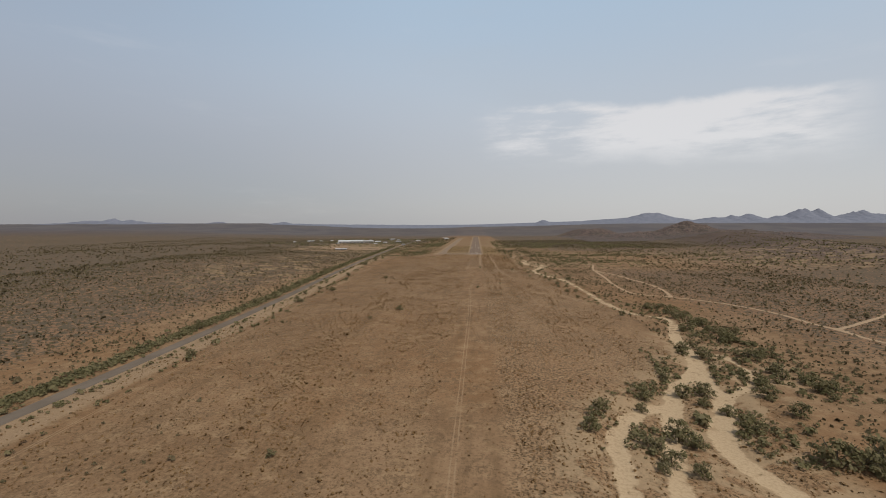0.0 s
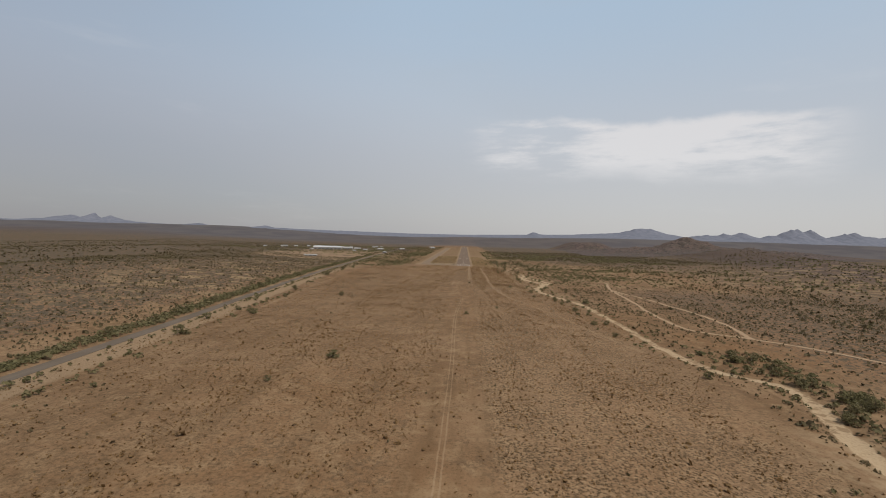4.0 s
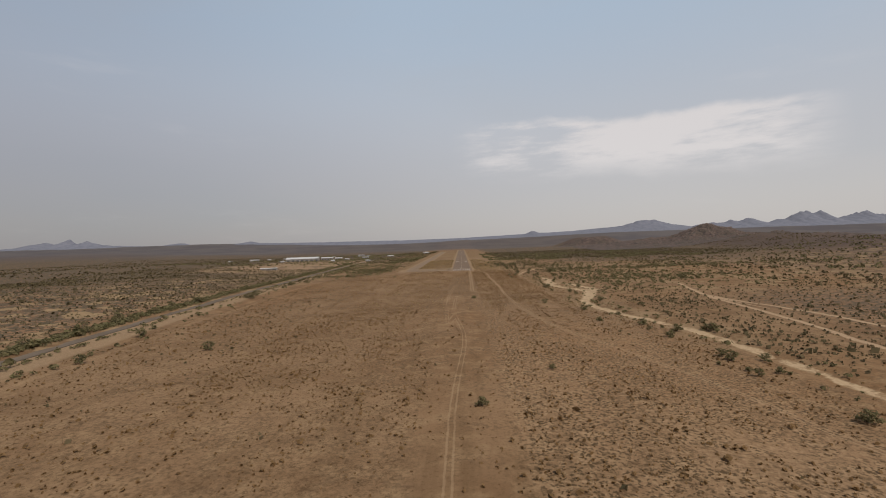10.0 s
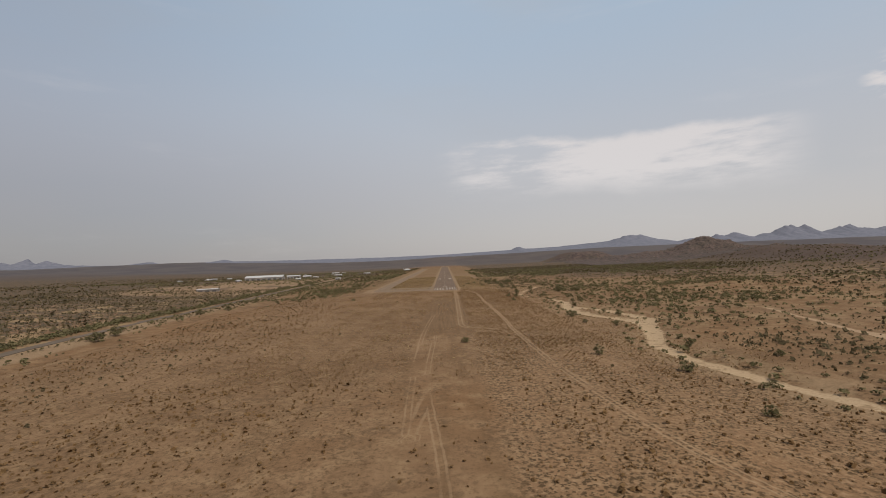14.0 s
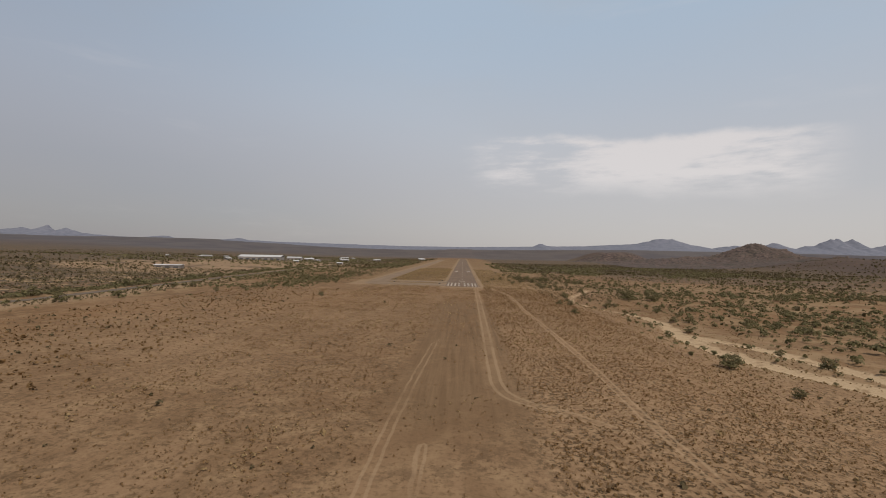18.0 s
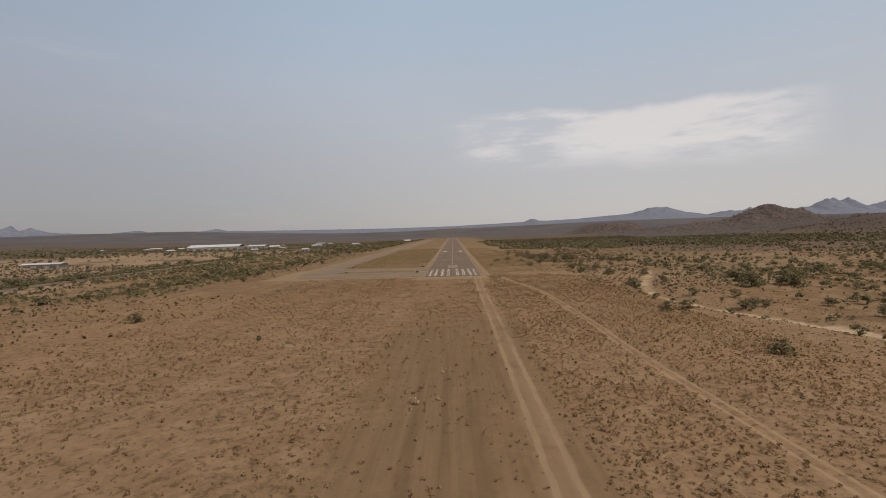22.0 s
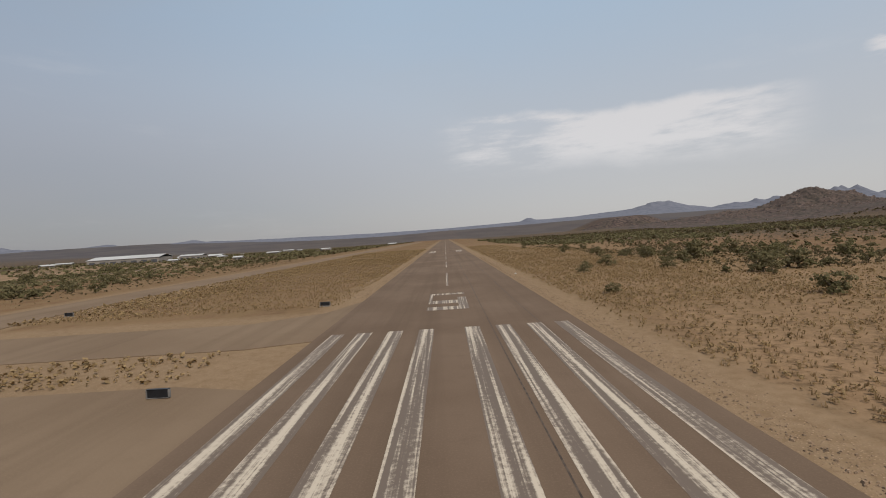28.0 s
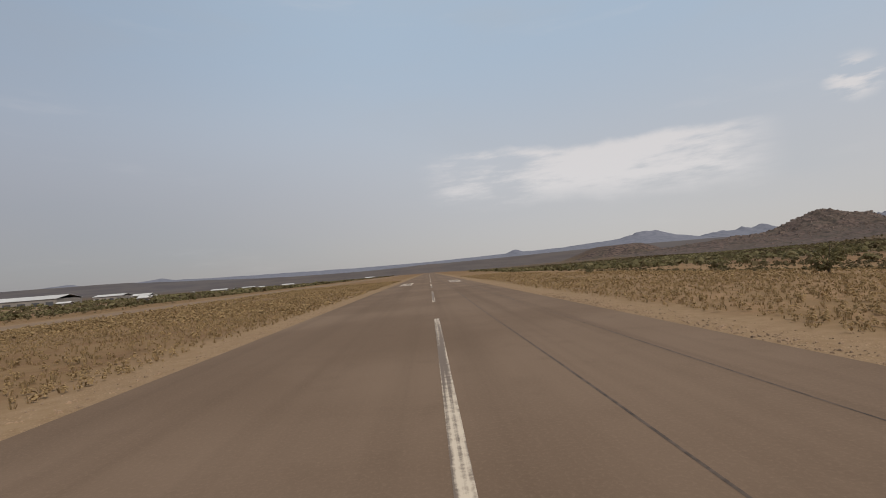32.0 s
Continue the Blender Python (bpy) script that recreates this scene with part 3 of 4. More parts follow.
wander = 90 * fbm(X, Y, 160, 3, 81)
scrub = np.clip(0.10 + 0.62 * smooth(X + wander, 105, 290) + 0.85 * smooth(X + wander * 0.6, -200, -290) + smooth(Y, 700, 1700) * smooth(np.abs(X + 60), 100, 260), 0, 0.8)
scrub = scrub * (1 - 0.75 * smooth(X, 90, 140) * smooth(X, 460, 280) * smooth(Y, -360, -220) * smooth(Y, 240, 120)) + 0.5 * smooth(Y, 250, 600) * smooth(np.abs(X + 40), 110, 220)
scrub = scrub * (1 - 0.4 * smooth(np.abs(X), 560, 400) * smooth(Y, 150, -50))
scrub = np.clip(scrub + 0.35 * smooth(X, -190, -260) + 0.25 * smooth(X, 150, 260) * smooth(Y, -250, -400) + 0.6 * smooth(Y, 380, 620) * smooth(X, 70, 160) + 0.5 * smooth(Y, 1700, 2500) + 0.2 * smooth(np.abs(X), 500, 1200), 0, 1)
runway_gap = np.maximum(np.abs(X) - 15.3, np.maximum(-Y - 12, Y - 1840))
taxi_gap = np.minimum(np.maximum(np.abs(X + 81) - 8, np.maximum(2 - Y, Y - 1400)), np.maximum(np.maximum(X + 15, -95 - X), np.abs(Y - 28) - 28))
rock = np.clip(0.85 * smooth(foothill(X / UNIT, Y / UNIT), 4, 13) + smooth(Z, 14, 40) + smooth(Z, 8, 20) * 0.7 * (X > 500), 0, 1) * smooth(Y, 3300, 2600)
track_d, rut_d, bold_d, faint_d = least(TRACKS), least(RUTS[:1]), least(RUTS[1:2]), least(RUTS[2:])
wash_d = np.min([np.clip(line_distance(X, Y, l), 0, 80) - half for l, half in CHANNELS], 0) - 1.2 * smooth(np.abs(Y + 260), 90, 40) + 1.7 * smooth(Y, -135, -95) + 0.9 * smooth(np.abs(Y + 520), 160, 90)
# "plain": share of the painted haze grey, growing with distance
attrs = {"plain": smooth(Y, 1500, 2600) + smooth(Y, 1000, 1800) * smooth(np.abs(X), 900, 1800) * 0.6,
         "pale": 0.65 * smooth(X, 100, 150) * smooth(X, 1000, 700) * smooth(Y, -380, -260) * smooth(Y, 240, 90) + 0.9 * smooth(X, -180, -205) * smooth(X, -420, -300) * smooth(Y, -700, -400) * smooth(Y, 800, 500),
         "lot": smooth(X, -540, -480) * smooth(X, -225, -260) * smooth(Y, 40, 110) * smooth(Y, 680, 600),
         "wash": wash_d, "bed": smooth(wash_d, 26, 8) * smooth(Y, -720, -800) + 0.6 * smooth(wash_d, 18, 5) * smooth(np.abs(Y + 300), 260, 160),
         "track": track_d, "track_near": np.abs(track_d), "rut": rut_d, "rut_near": np.abs(rut_d), "bold": bold_d, "bold_near": np.abs(bold_d),
         "faint": faint_d, "faint_near": np.abs(faint_d), "scrub": scrub, "rock": rock,
         "graded": smooth(X, -14, -11) * smooth(X, 15, 13) * smooth(Y, -330, -290) * smooth(Y, -95, -135),
         "bare": np.clip(np.minimum(np.minimum(runway_gap, taxi_gap), np.abs(least([ROAD]) - 11) - 5), 0, 60),
         "low": 0.8 * smooth(X, 17, 24) * smooth(X, 150, 90) * smooth(Y, -40, 0) * smooth(Y, 700, 300) + (0.45 + 0.55 * smooth(Y, -150, -330)) * smooth(X, 8, 15) * smooth(X, 125, 85) * smooth(Y, 30, -30) + 0.3 * smooth(X, -8, -16) * smooth(X, -175, -120) * smooth(Y, -40, -90) + 0.3 * smooth(X, -14, -10) * smooth(X, 12, 9) * smooth(Y, -135, -95) * smooth(Y, -8, -25),
         "near_threshold": smooth(Y, -420, -140), "grass": smooth(Y, 20, 60) * smooth(Y, 1500, 900) * smooth(np.abs(X + 10), 160, 110)}
butte_x, butte_y = np.meshgrid(np.arange(505, 1756, 6.0) * UNIT, np.arange(965, 1836, 6.0) * UNIT)
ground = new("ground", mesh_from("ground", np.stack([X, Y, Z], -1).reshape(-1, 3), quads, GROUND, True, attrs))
tagged(ground, "dry tan desert ground with sandy wash and wheel tracks", "ground", kind="structure")


def land(x, y):
    """Height of the ground mesh itself, between its grid lines."""
    x, y = np.asarray(x, float), np.asarray(y, float)
    i = np.clip(np.searchsorted(gx, x) - 1, 0, nx - 2)
    j = np.clip(np.searchsorted(gy, y) - 1, 0, ny - 2)
    u, v = (x - gx[i]) / (gx[i + 1] - gx[i]), (y - gy[j]) / (gy[j + 1] - gy[j])
    return (Z[j, i] * (1 - u) + Z[j, i + 1] * u) * (1 - v) + (Z[j + 1, i] * (1 - u) + Z[j + 1, i + 1] * u) * v


bx_, by_ = butte_x / UNIT, butte_y / UNIT
butte_z = height(butte_x, butte_y) + UNIT * (4.0 * inside(bx_, by_, 40) + hills(bx_, by_, True) - hills(bx_, by_) - 0.6 * (1 - inside(bx_, by_, 40)))
bi = np.arange(butte_x.size).reshape(butte_x.shape)
bq = np.stack([bi[:-1, :-1], bi[:-1, 1:], bi[1:, 1:], bi[1:, :-1]], -1).reshape(-1, 4)
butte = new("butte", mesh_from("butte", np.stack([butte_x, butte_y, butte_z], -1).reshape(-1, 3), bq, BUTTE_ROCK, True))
tagged(butte, "rocky brown desert butte with flat top and brushy slopes", "hill", kind="structure")


# crest lines of the far mountains: x and height of each top and saddle
WEST = [(-5600, 120), (-4900, 112), (-4600, 128), (-4250, 172), (-4140, 145), (-3990, 194), (-3910, 155), (-3790, 174), (-3630, 128), (-3300, 108), (-2970, 100), (-2900, 114), (-2850, 124), (-2790, 120), (-2740, 102), (-2400, 96), (-2230, 100), (-2150, 114), (-2090, 118), (-2010, 102), (-1780, 92), (-600, 80)]
CONE = [(-600, 80), (0, 84), (560, 100), (635, 122), (690, 146), (725, 147), (765, 130), (850, 108), (1100, 116)]
MESA = [(1100, 116), (1380, 135), (1560, 152), (1640, 172), (1710, 198), (1790, 207), (1890, 208), (1950, 184), (2050, 152), (2240, 122)]
EAST = [(2240, 122), (2400, 134), (2540, 142), (2600, 154), (2680, 140), (2770, 158), (2840, 150), (2960, 130), (3150, 160), (3250, 186), (3310, 192), (3380, 172), (3450, 188), (3600, 138), (3760, 168), (3880, 178), (3960, 160), (4100, 148), (4500, 180), (4800, 160), (5600, 165)]


def mountain(label, crest, seed, jag):
    """One far mountain range: slopes with gullies falling away on both sides of a crest line."""
    x0, x1 = crest[0][0], crest[-1][0]
    px, v = np.meshgrid(np.linspace(x0, x1, int((x1 - x0) / 13) + 1), np.concatenate([np.linspace(-1, 0, 26), np.linspace(0.1, 1, 6)]))
    py = 3780 + np.where(v < 0, v * 430, v * 160)
    low = land(px, py)
    end = smooth(px, x0, x0 + 60) * smooth(px, x1, x1 - 60)
    top = np.interp(px, [c[0] for c in crest], [c[1] for c in crest])
    steep = np.maximum(top - 95, 0)
    top = top + (5 + 0.22 * steep) * jag * (1.1 - 5.5 * np.abs(fbm(px, py * 0.2, 170, 4, seed, 0.6))) * end
    gully = 1 - 0.30 * end * np.abs(fbm(px + 40 * v, py * 0.35, 120, 4, seed + 5, 0.55)) * 2.2 * np.sin(np.pi * np.clip(np.abs(v), 0, 1))
    z = low - 6 + (np.maximum(top - low, 0) + 6) * (1 - np.abs(v)) ** 1.55 * gully
    i = np.arange(px.size).reshape(px.shape)
    f = np.stack([i[:-1, :-1], i[:-1, 1:], i[1:, 1:], i[1:, :-1]], -1).reshape(-1, 4)
    ob = new("mountain", mesh_from("mountain", np.stack([px, py, z], -1).reshape(-1, 3), f, HAZE_TINTED_ROCK, True))
    return tagged(ob, label, "mountain", "mountains on the horizon", "structure")


mountain("small cone-shaped hill, haze-tinted blue-grey, on the far plain", [(a, b - 20 * (b > 117)) for a, b in CONE], 3, 0.15)
mountain("long flat-topped mesa, haze-tinted blue-grey, with sloping flanks", [(a, b - 0.2 * max(b - 120, 0)) for a, b in MESA], 11, 0.35)
mountain("jagged mountain range, haze-tinted blue-grey, on the horizon", [(a, 118 + (b - 118) * 1.35) for a, b in EAST], 21, 0.7)
mountain("low jagged desert range, haze-tinted blue-grey, on the horizon", WEST, 31, 0.5)

# ---------------------------------------------------------------- pavements
def strip(name, line, width, mat, lift, label, category, thick=0.4, parent=None):
    """A paved band along a line in the plan, lying on the ground."""
    p = np.array(line, float)
    d = np.gradient(p, axis=0)
    d /= np.linalg.norm(d, axis=1)[:, None]
    side = np.stack([d[:, 1], -d[:, 0]], -1)
    cols = []
    for s, drop in ((-0.5, -thick), (-0.5, 0), (0, 0), (0.5, 0), (0.5, -thick)):
        q = p + side * s * width
        cols.append(np.column_stack([q, land(p[:, 0], p[:, 1]) + lift + drop]))
    v = np.stack(cols, 1)
    n, m = v.shape[:2]
    i = np.arange(n * m).reshape(n, m)
    f = np.stack([i[:-1, :-1], i[:-1, 1:], i[1:, 1:], i[1:, :-1]], -1).reshape(-1, 4)
    ob = new(name, mesh_from(name, v.reshape(-1, 3), f, mat))
    ob.parent = parent
    return tagged(ob, label, category, kind="structure")


HALF = 15.2 * UNIT
runway = part("runway", box(-HALF, HALF, -3.5, 1750, -0.4, 0.0), ASPHALT)
tagged(runway, "long brown-grey asphalt runway with worn white markings", "runway", kind="structure")
edge = HALF / UNIT + 0.02
ramp_out = [(UNIT * a, UNIT * b) for a, b in ((-edge, 74), (-19, 63), (-28, 57), (-66, 57), (-74, 64), (-78, 90), (-78, 1500), (-94, 1500), (-94, 22), (-88, 5), (-70, 1), (-edge, 1), (-edge, 27), (-22, 29), (-70, 29), (-74, 34), (-70, 41), (-22, 41), (-edge, 43))]
taxiway = part("taxiway", prism(ramp_out, -0.4, -0.012), TAXI_ASPHALT)
tagged(taxiway, "faded tan asphalt taxiway joining the runway's end", "taxiway", kind="structure")
strip("road", ROAD, 7.6, ROAD_ASPHALT, 0.14, "straight grey two-lane road through the desert", "road")


def mark(name, x0, x1, y0, y1, label):
    return part(name, box(x0 * UNIT, x1 * UNIT, y0 * UNIT, y1 * UNIT, -0.01, 0.006), PAINT, runway, label)


for s in (-1, 1):
    for k, (a, b) in enumerate(((1.75, 3.5), (5.35, 7.1), (8.95, 10.7), (12.2, 13.75))):
        mark("threshold_stripe", min(s * a, s * b), max(s * a, s * b), 0, 45.7, "worn white painted threshold stripe")
    mark("aiming_block", min(s * 7.6, s * 12.2), max(s * 7.6, s * 12.2), 316, 352, "bright white painted aiming block")
for k in range(27):
    mark("centre_dash", -0.24, 0.24, 91.3 + 61 * k, 127.9 + 61 * k, "white painted centre line dash")
# the numeral 5, with its base towards the threshold
for x0, x1, y0, y1 in ((-3.0, 2.9, 71.8, 73.6), (-3.0, -2.5, 64.804, 71.796), (-3.0, 1.546, 61.6, 64.8), (1.55, 2.9, 58.404, 68.0), (-3.0, 2.9, 55.6, 58.4)):
    mark("numeral_stroke", x0 / UNIT, x1 / UNIT, y0 / UNIT, y1 / UNIT, "worn white stroke of the runway numeral 5")
# tar-filled seams along the paving lanes
for sx0 in (4.7, 9.9):
    pts = [(sx0 + 0.35 * (value_noise(np.array(sx0 * 3.1), np.array(y / 31.0), 5) - 0.5), y) for y in np.arange(-6, 520, 6.0)]
    v, f = [], []
    for i, (px, py) in enumerate(pts):
        wd = 0.012 + 0.05 * float(value_noise(np.array(sx0), np.array(py / 14.0), 8))
        v += [(px - wd, py, 0.0045), (px + wd, py, 0.0045)]
        if i:
            f.append((2 * i - 2, 2 * i - 1, 2 * i + 1, 2 * i))
    seam = new("seam", mesh_from("seam", v, f, TAR))
    seam.parent = runway
    tagged(seam, "dark tar-filled seam")


# ---------------------------------------------------------------- airfield signs
def airfield_sign(x, y, width, turn):
    s = empty("airfield_sign", pose(x, y, float(land(x, y)), 0, 0, turn), "low black-faced airfield sign in a grey frame beside the taxiway", "sign", "airfield signs")
    w2 = width / 2
    part("panel", box(-w2 + 0.06, w2 - 0.06, -0.09, 0.09, 0.16, 0.72, 0.01), SIGN_BLACK, s)
    part("frame", box(-w2, w2, -0.12, 0.12, 0.72, 0.76, 0.01), SIGN_BLACK, s, "black top rail")
    part("frame", box(-w2, w2, -0.12, 0.12, 0.12, 0.16, 0.01), SIGN_FRAME, s, "grey bottom rail")
    for k in (-1, 1):
        part("frame", box(k * w2 - 0.03, k * w2 + 0.03, -0.12, 0.12, 0.164, 0.716), SIGN_FRAME, s, "grey end post")
        part("leg", box(k * w2 * 0.6 - 0.05, k * w2 * 0.6 + 0.05, -0.05, 0.05, -0.05, 0.118), SIGN_FRAME, s)
    part("base_slab", box(-w2 - 0.1, w2 + 0.1, -0.25, 0.25, -0.15, 0.04, 0.02), SIGN_FRAME, s, "concrete slab")
    return s


for sx0, sy0, sw, st in ((-20, 67, 1.6, 4), (-68, 74.2, 1.4, 10), (-20.4, 24.8, 1.6, -3), (-63, 31.5, 1.4, 10)):
    airfield_sign(sx0, sy0, sw, st)


# ---------------------------------------------------------------- buildings left of the airfield
def shed(name, x, y, w0, d, h, turn, wall, label, doors=4, ridge=2.2):
    """A metal hall: four walls, pitched roof with overhang, door openings set into the front."""
    z = float(min(land(x + a, y + b) for a in (-w0 / 2, 0, w0 / 2) for b in (-d / 2, d / 2)))
    s = empty(name, pose(x, y, z, 0, 0, turn), label, "building", "airfield buildings")
    a, b = w0 / 2, d / 2
    part("wall", box(-a, a, -b, -b + 0.3, 0, h), wall, s)
    part("wall", box(-a, a, b - 0.3, b, 0, h), wall, s)
    part("wall", box(-a, -a + 0.3, -b + 0.303, b - 0.303, 0, h), wall, s)
    part("wall", box(a - 0.3, a, -b + 0.303, b - 0.303, 0, h), wall, s)
    bm = bmesh.new()
    prof = [(-b - 0.8, h - 0.2), (0, h + ridge), (b + 0.8, h - 0.2), (b + 0.8, h + 0.15), (0, h + ridge + 0.35), (-b - 0.8, h + 0.15)]
    rings = [[bm.verts.new((px, py, pz)) for py, pz in prof] for px in (-a - 0.8, a + 0.8)]
    for i in range(6):
        bm.faces.new((rings[0][i], rings[0][(i + 1) % 6], rings[1][(i + 1) % 6], rings[1][i]))
    bm.faces.new(rings[0][::-1])
    bm.faces.new(rings[1])
    bmesh.ops.recalc_face_normals(bm, faces=bm.faces[:])
    part("roof", bm, METAL_ROOF, s, "sun-bleached white metal roof")
    for k in range(doors):
        cx = -a + (k + 0.5) * w0 / doors
        part("door", box(cx - w0 / doors * 0.28, cx + w0 / doors * 0.28, -b - 0.08, -b - 0.003, 0, h * 0.62), DARK, s, "dark roller door")
    return s


shed("warehouse", -492, 700, 96, 60, 8.5, 14, WALL_GREY, "long grey warehouse with a white metal roof", 7, 4.2)
shed("warehouse", -440, 780, 36, 26, 7, 8, WALL_TAN, "tan warehouse with a white metal roof", 4)
shed("hangar", -405, 790, 22, 16, 5, 10, WALL_TAN, "small tan hangar with a white roof", 3)
shed("shed", -372, 170, 30, 14, 4.2, 14, WALL_GREY, "low grey shed with a pale flat roof", 3, 0.6)
for k in range(14):
    hx, hy = -260 - 42 * ((k * 7) % 11) - 9 * k, 560 + 53 * ((k * 5) % 13)
    shed("house", hx, hy, 11 + (k * 3) % 6, 8, 3.2, (k * 47) % 180, (WALL_TAN, WALL_GREY)[k % 2], "small tan house with a pale roof among desert trees", 2, 1.2)
for k, (bx, by, bw) in enumerate(((-330, 860, 22), (-560, 960, 24), (-262, 980, 20), (-700, 820, 26), (-150, 1270, 22), (-165, 1400, 24), (-420, 1200, 26))):
    shed("hangar", bx, by, bw, 13, 4.5, 8 + (k * 37) % 25, (WALL_TAN, WALL_GREY)[k % 2], "small metal hangar with a white roof among trees", 3, 1.3)


# ---------------------------------------------------------------- runway edge light
def edge_light(x, y):
    """A low runway edge light: concrete collar, stem, glass dome."""
    s = empty("edge_light", pose(x, y, float(land(x, y))), "low white runway edge light on a concrete collar", "runway light")
    part("collar", tube([(0, 0, -0.1), (0, 0, 0.05), (0, 0, 0.06)], [0.34, 0.34, 0.30], 14), LAMP_WHITE, s, "white painted concrete collar")
    part("stem", tube([(0, 0, 0.062), (0, 0, 0.2)], [0.05, 0.045], 10), LAMP_WHITE, s)
    part("dome", tube([(0, 0, 0.202), (0, 0, 0.23), (0, 0, 0.29), (0, 0, 0.32)], [0.09, 0.1, 0.085, 0.03], 12), LAMP_WHITE, s, "white glass dome")
    return s


for lx, ly in ((17.0, 105.2), (9.0, -6.0), (11.6, -5.1), (14.2, -4.2)):
    edge_light(lx, ly)

# ---------------------------------------------------------------- plants
def leaf_cloud(n, size, spread, lift, seed, squash=0.8, hollow=0.45):
    """Quads of foliage scattered through an uneven dome: vertices (n*4, 3)."""
    g = np.random.default_rng(seed)
    d = g.normal(size=(n, 3))
    d /= np.linalg.norm(d, axis=1)[:, None]
    d[:, 2] = np.abs(d[:, 2]) * 1.1 - 0.15
    lump = 0.8 + 0.28 * np.sin(d[:, 0] * 4.1 + seed) * np.sin(d[:, 1] * 3.7 + seed * 2) + 0.15 * g.random(n)
    c = d * (hollow + (1 - hollow) * g.random(n) ** 0.6)[:, None] * lump[:, None] * np.array([spread, spread, spread * squash])
    c[:, 2] += lift
    face = d + np.array([0, 0, 0.35]) + g.normal(size=(n, 3)) * 0.35
    a = np.cross(face, g.normal(size=(n, 3)))
    a /= np.linalg.norm(a, axis=1)[:, None]
    b = np.cross(face, a)
    b /= np.linalg.norm(b, axis=1)[:, None]
    s = size * (0.6 + 0.8 * g.random((n, 1)))
    return np.stack([c - a * s, c + b * s * 0.7, c + a * s, c - b * s * 0.7], 1).reshape(-1, 3)


def blade_tuft(n, size, seed):
    """Thin upright blades leaning outwards."""
    g = np.random.default_rng(seed)
    ang = g.random(n) * 6.283
    r = g.random(n) * 0.35 * size
    base = np.stack([np.cos(ang) * r, np.sin(ang) * r, np.full(n, -0.03)], -1)
    tip = np.stack([np.cos(ang) * (r + size * 0.55 * g.random(n)), np.sin(ang) * (r + size * 0.55 * g.random(n)), size * (0.6 + 0.6 * g.random(n))], -1)
    side = np.stack([-np.sin(ang), np.cos(ang), 0 * ang], -1) * size * 0.13
    return np.stack([base - side, base + side, tip + side * 0.5, tip - side * 0.5], 1).reshape(-1, 3)


def scatter(name, templates, xs, ys, sizes, mat, label, sink=0.03, heights=None):
    """Thousands of plants joined into one object."""
    g = np.random.default_rng(len(xs))
    pick, turn = g.integers(0, len(templates), len(xs)), g.random(len(xs)) * 6.283
    zs = (land(xs, ys) if heights is None else heights) - sink
    all_v = []
    for k, t in enumerate(templates):
        m = pick == k
        c, s = np.cos(turn[m])[:, None], np.sin(turn[m])[:, None]
        sc = sizes[m][:, None]
        vx = (t[None, :, 0] * c - t[None, :, 1] * s) * sc + xs[m][:, None]
        vy = (t[None, :, 0] * s + t[None, :, 1] * c) * sc + ys[m][:, None]
        vz = t[None, :, 2] * sc + zs[m][:, None]
        all_v.append(np.stack([vx, vy, vz], -1).reshape(-1, 3))
    v = np.concatenate(all_v)
    f = np.arange(len(v)).reshape(-1, 4)
    ob = new(name, mesh_from(name, v, f, mat))
    return tagged(ob, label, "plants", kind="stuff")


def clear_of(xs, ys, track=2.0, wash=5.0):
    """True where no pavement, track, road or wash bed lies."""
    ok = ~((np.abs(xs) < 17.5) & (ys > -32)) & ~((xs > -97) & (xs < -76) & (ys > 20)) & ~((xs > -97) & (xs < -15) & (ys > 17) & (ys < 66))
    for l in RUTS + TRACKS:
        ok &= line_distance(xs, ys, l) > track
    for l, half in CHANNELS:
        ok &= line_distance(xs, ys, l) - half > wash - 4.5
    return ok & (line_distance(xs, ys, ROAD) > 6.5)


def spots(n, x0, x1, y0, y1, density=None, track=2.0, wash=5.0):
    xs, ys = rng.uniform(x0, x1, n), rng.uniform(y0, y1, n)
    keep = clear_of(xs, ys, track, wash)
    if density is not None:
        keep &= rng.random(n) < density(xs, ys)
    return xs[keep], ys[keep]


def join(*pairs):
    return np.concatenate([p[0] for p in pairs]), np.concatenate([p[1] for p in pairs])


# dry grass over the infield and the runway's verges
xs, ys = join(spots(11000, -73, -17, 52, 260, lambda x, y: 0.6 + 1.6 * (fbm(x, y, 14, 3, 71) + 0.25)),
              spots(10000, 18.5, 60, -20, 240, lambda x, y: (0.40 + 1.8 * (fbm(x, y, 14, 3, 72) + 0.2)) * smooth(x, 17.8, 20.5) * (1 - 0.5 * smooth(x, 45, 70))),
              spots(3000, -140, -90, 0, 400, lambda x, y: 0.5 + fbm(x, y, 20, 3, 73)))
scatter("dry_grass", [blade_tuft(5, 0.29, k) for k in range(6)], xs, ys, rng.uniform(0.5, 1.2, len(xs)), GRASS, "straw-coloured dry grass tufts on sandy soil")

# low grey-brown bursage before the threshold, in furrows along the runway's line, and along the flanks
furrow = lambda x, y: np.clip(0.7 + 2.2 * fbm(x * 7, y, 55, 3, 78), 0.08, 1)
patchy = lambda x, y, seed: np.clip(0.8 + 2.0 * fbm(x, y, 18, 3, seed), 0.15, 1)
side = lambda x, y: (0.16 + 0.4 * smooth(y, -130, -95) * smooth(np.abs(x), 14, 11) + 0.44 * smooth(x, -11, -15) + 0.45 * smooth(x, 12, 16) * smooth(x, 135, 90)) * patchy(x, y, 74) * furrow(x, y)
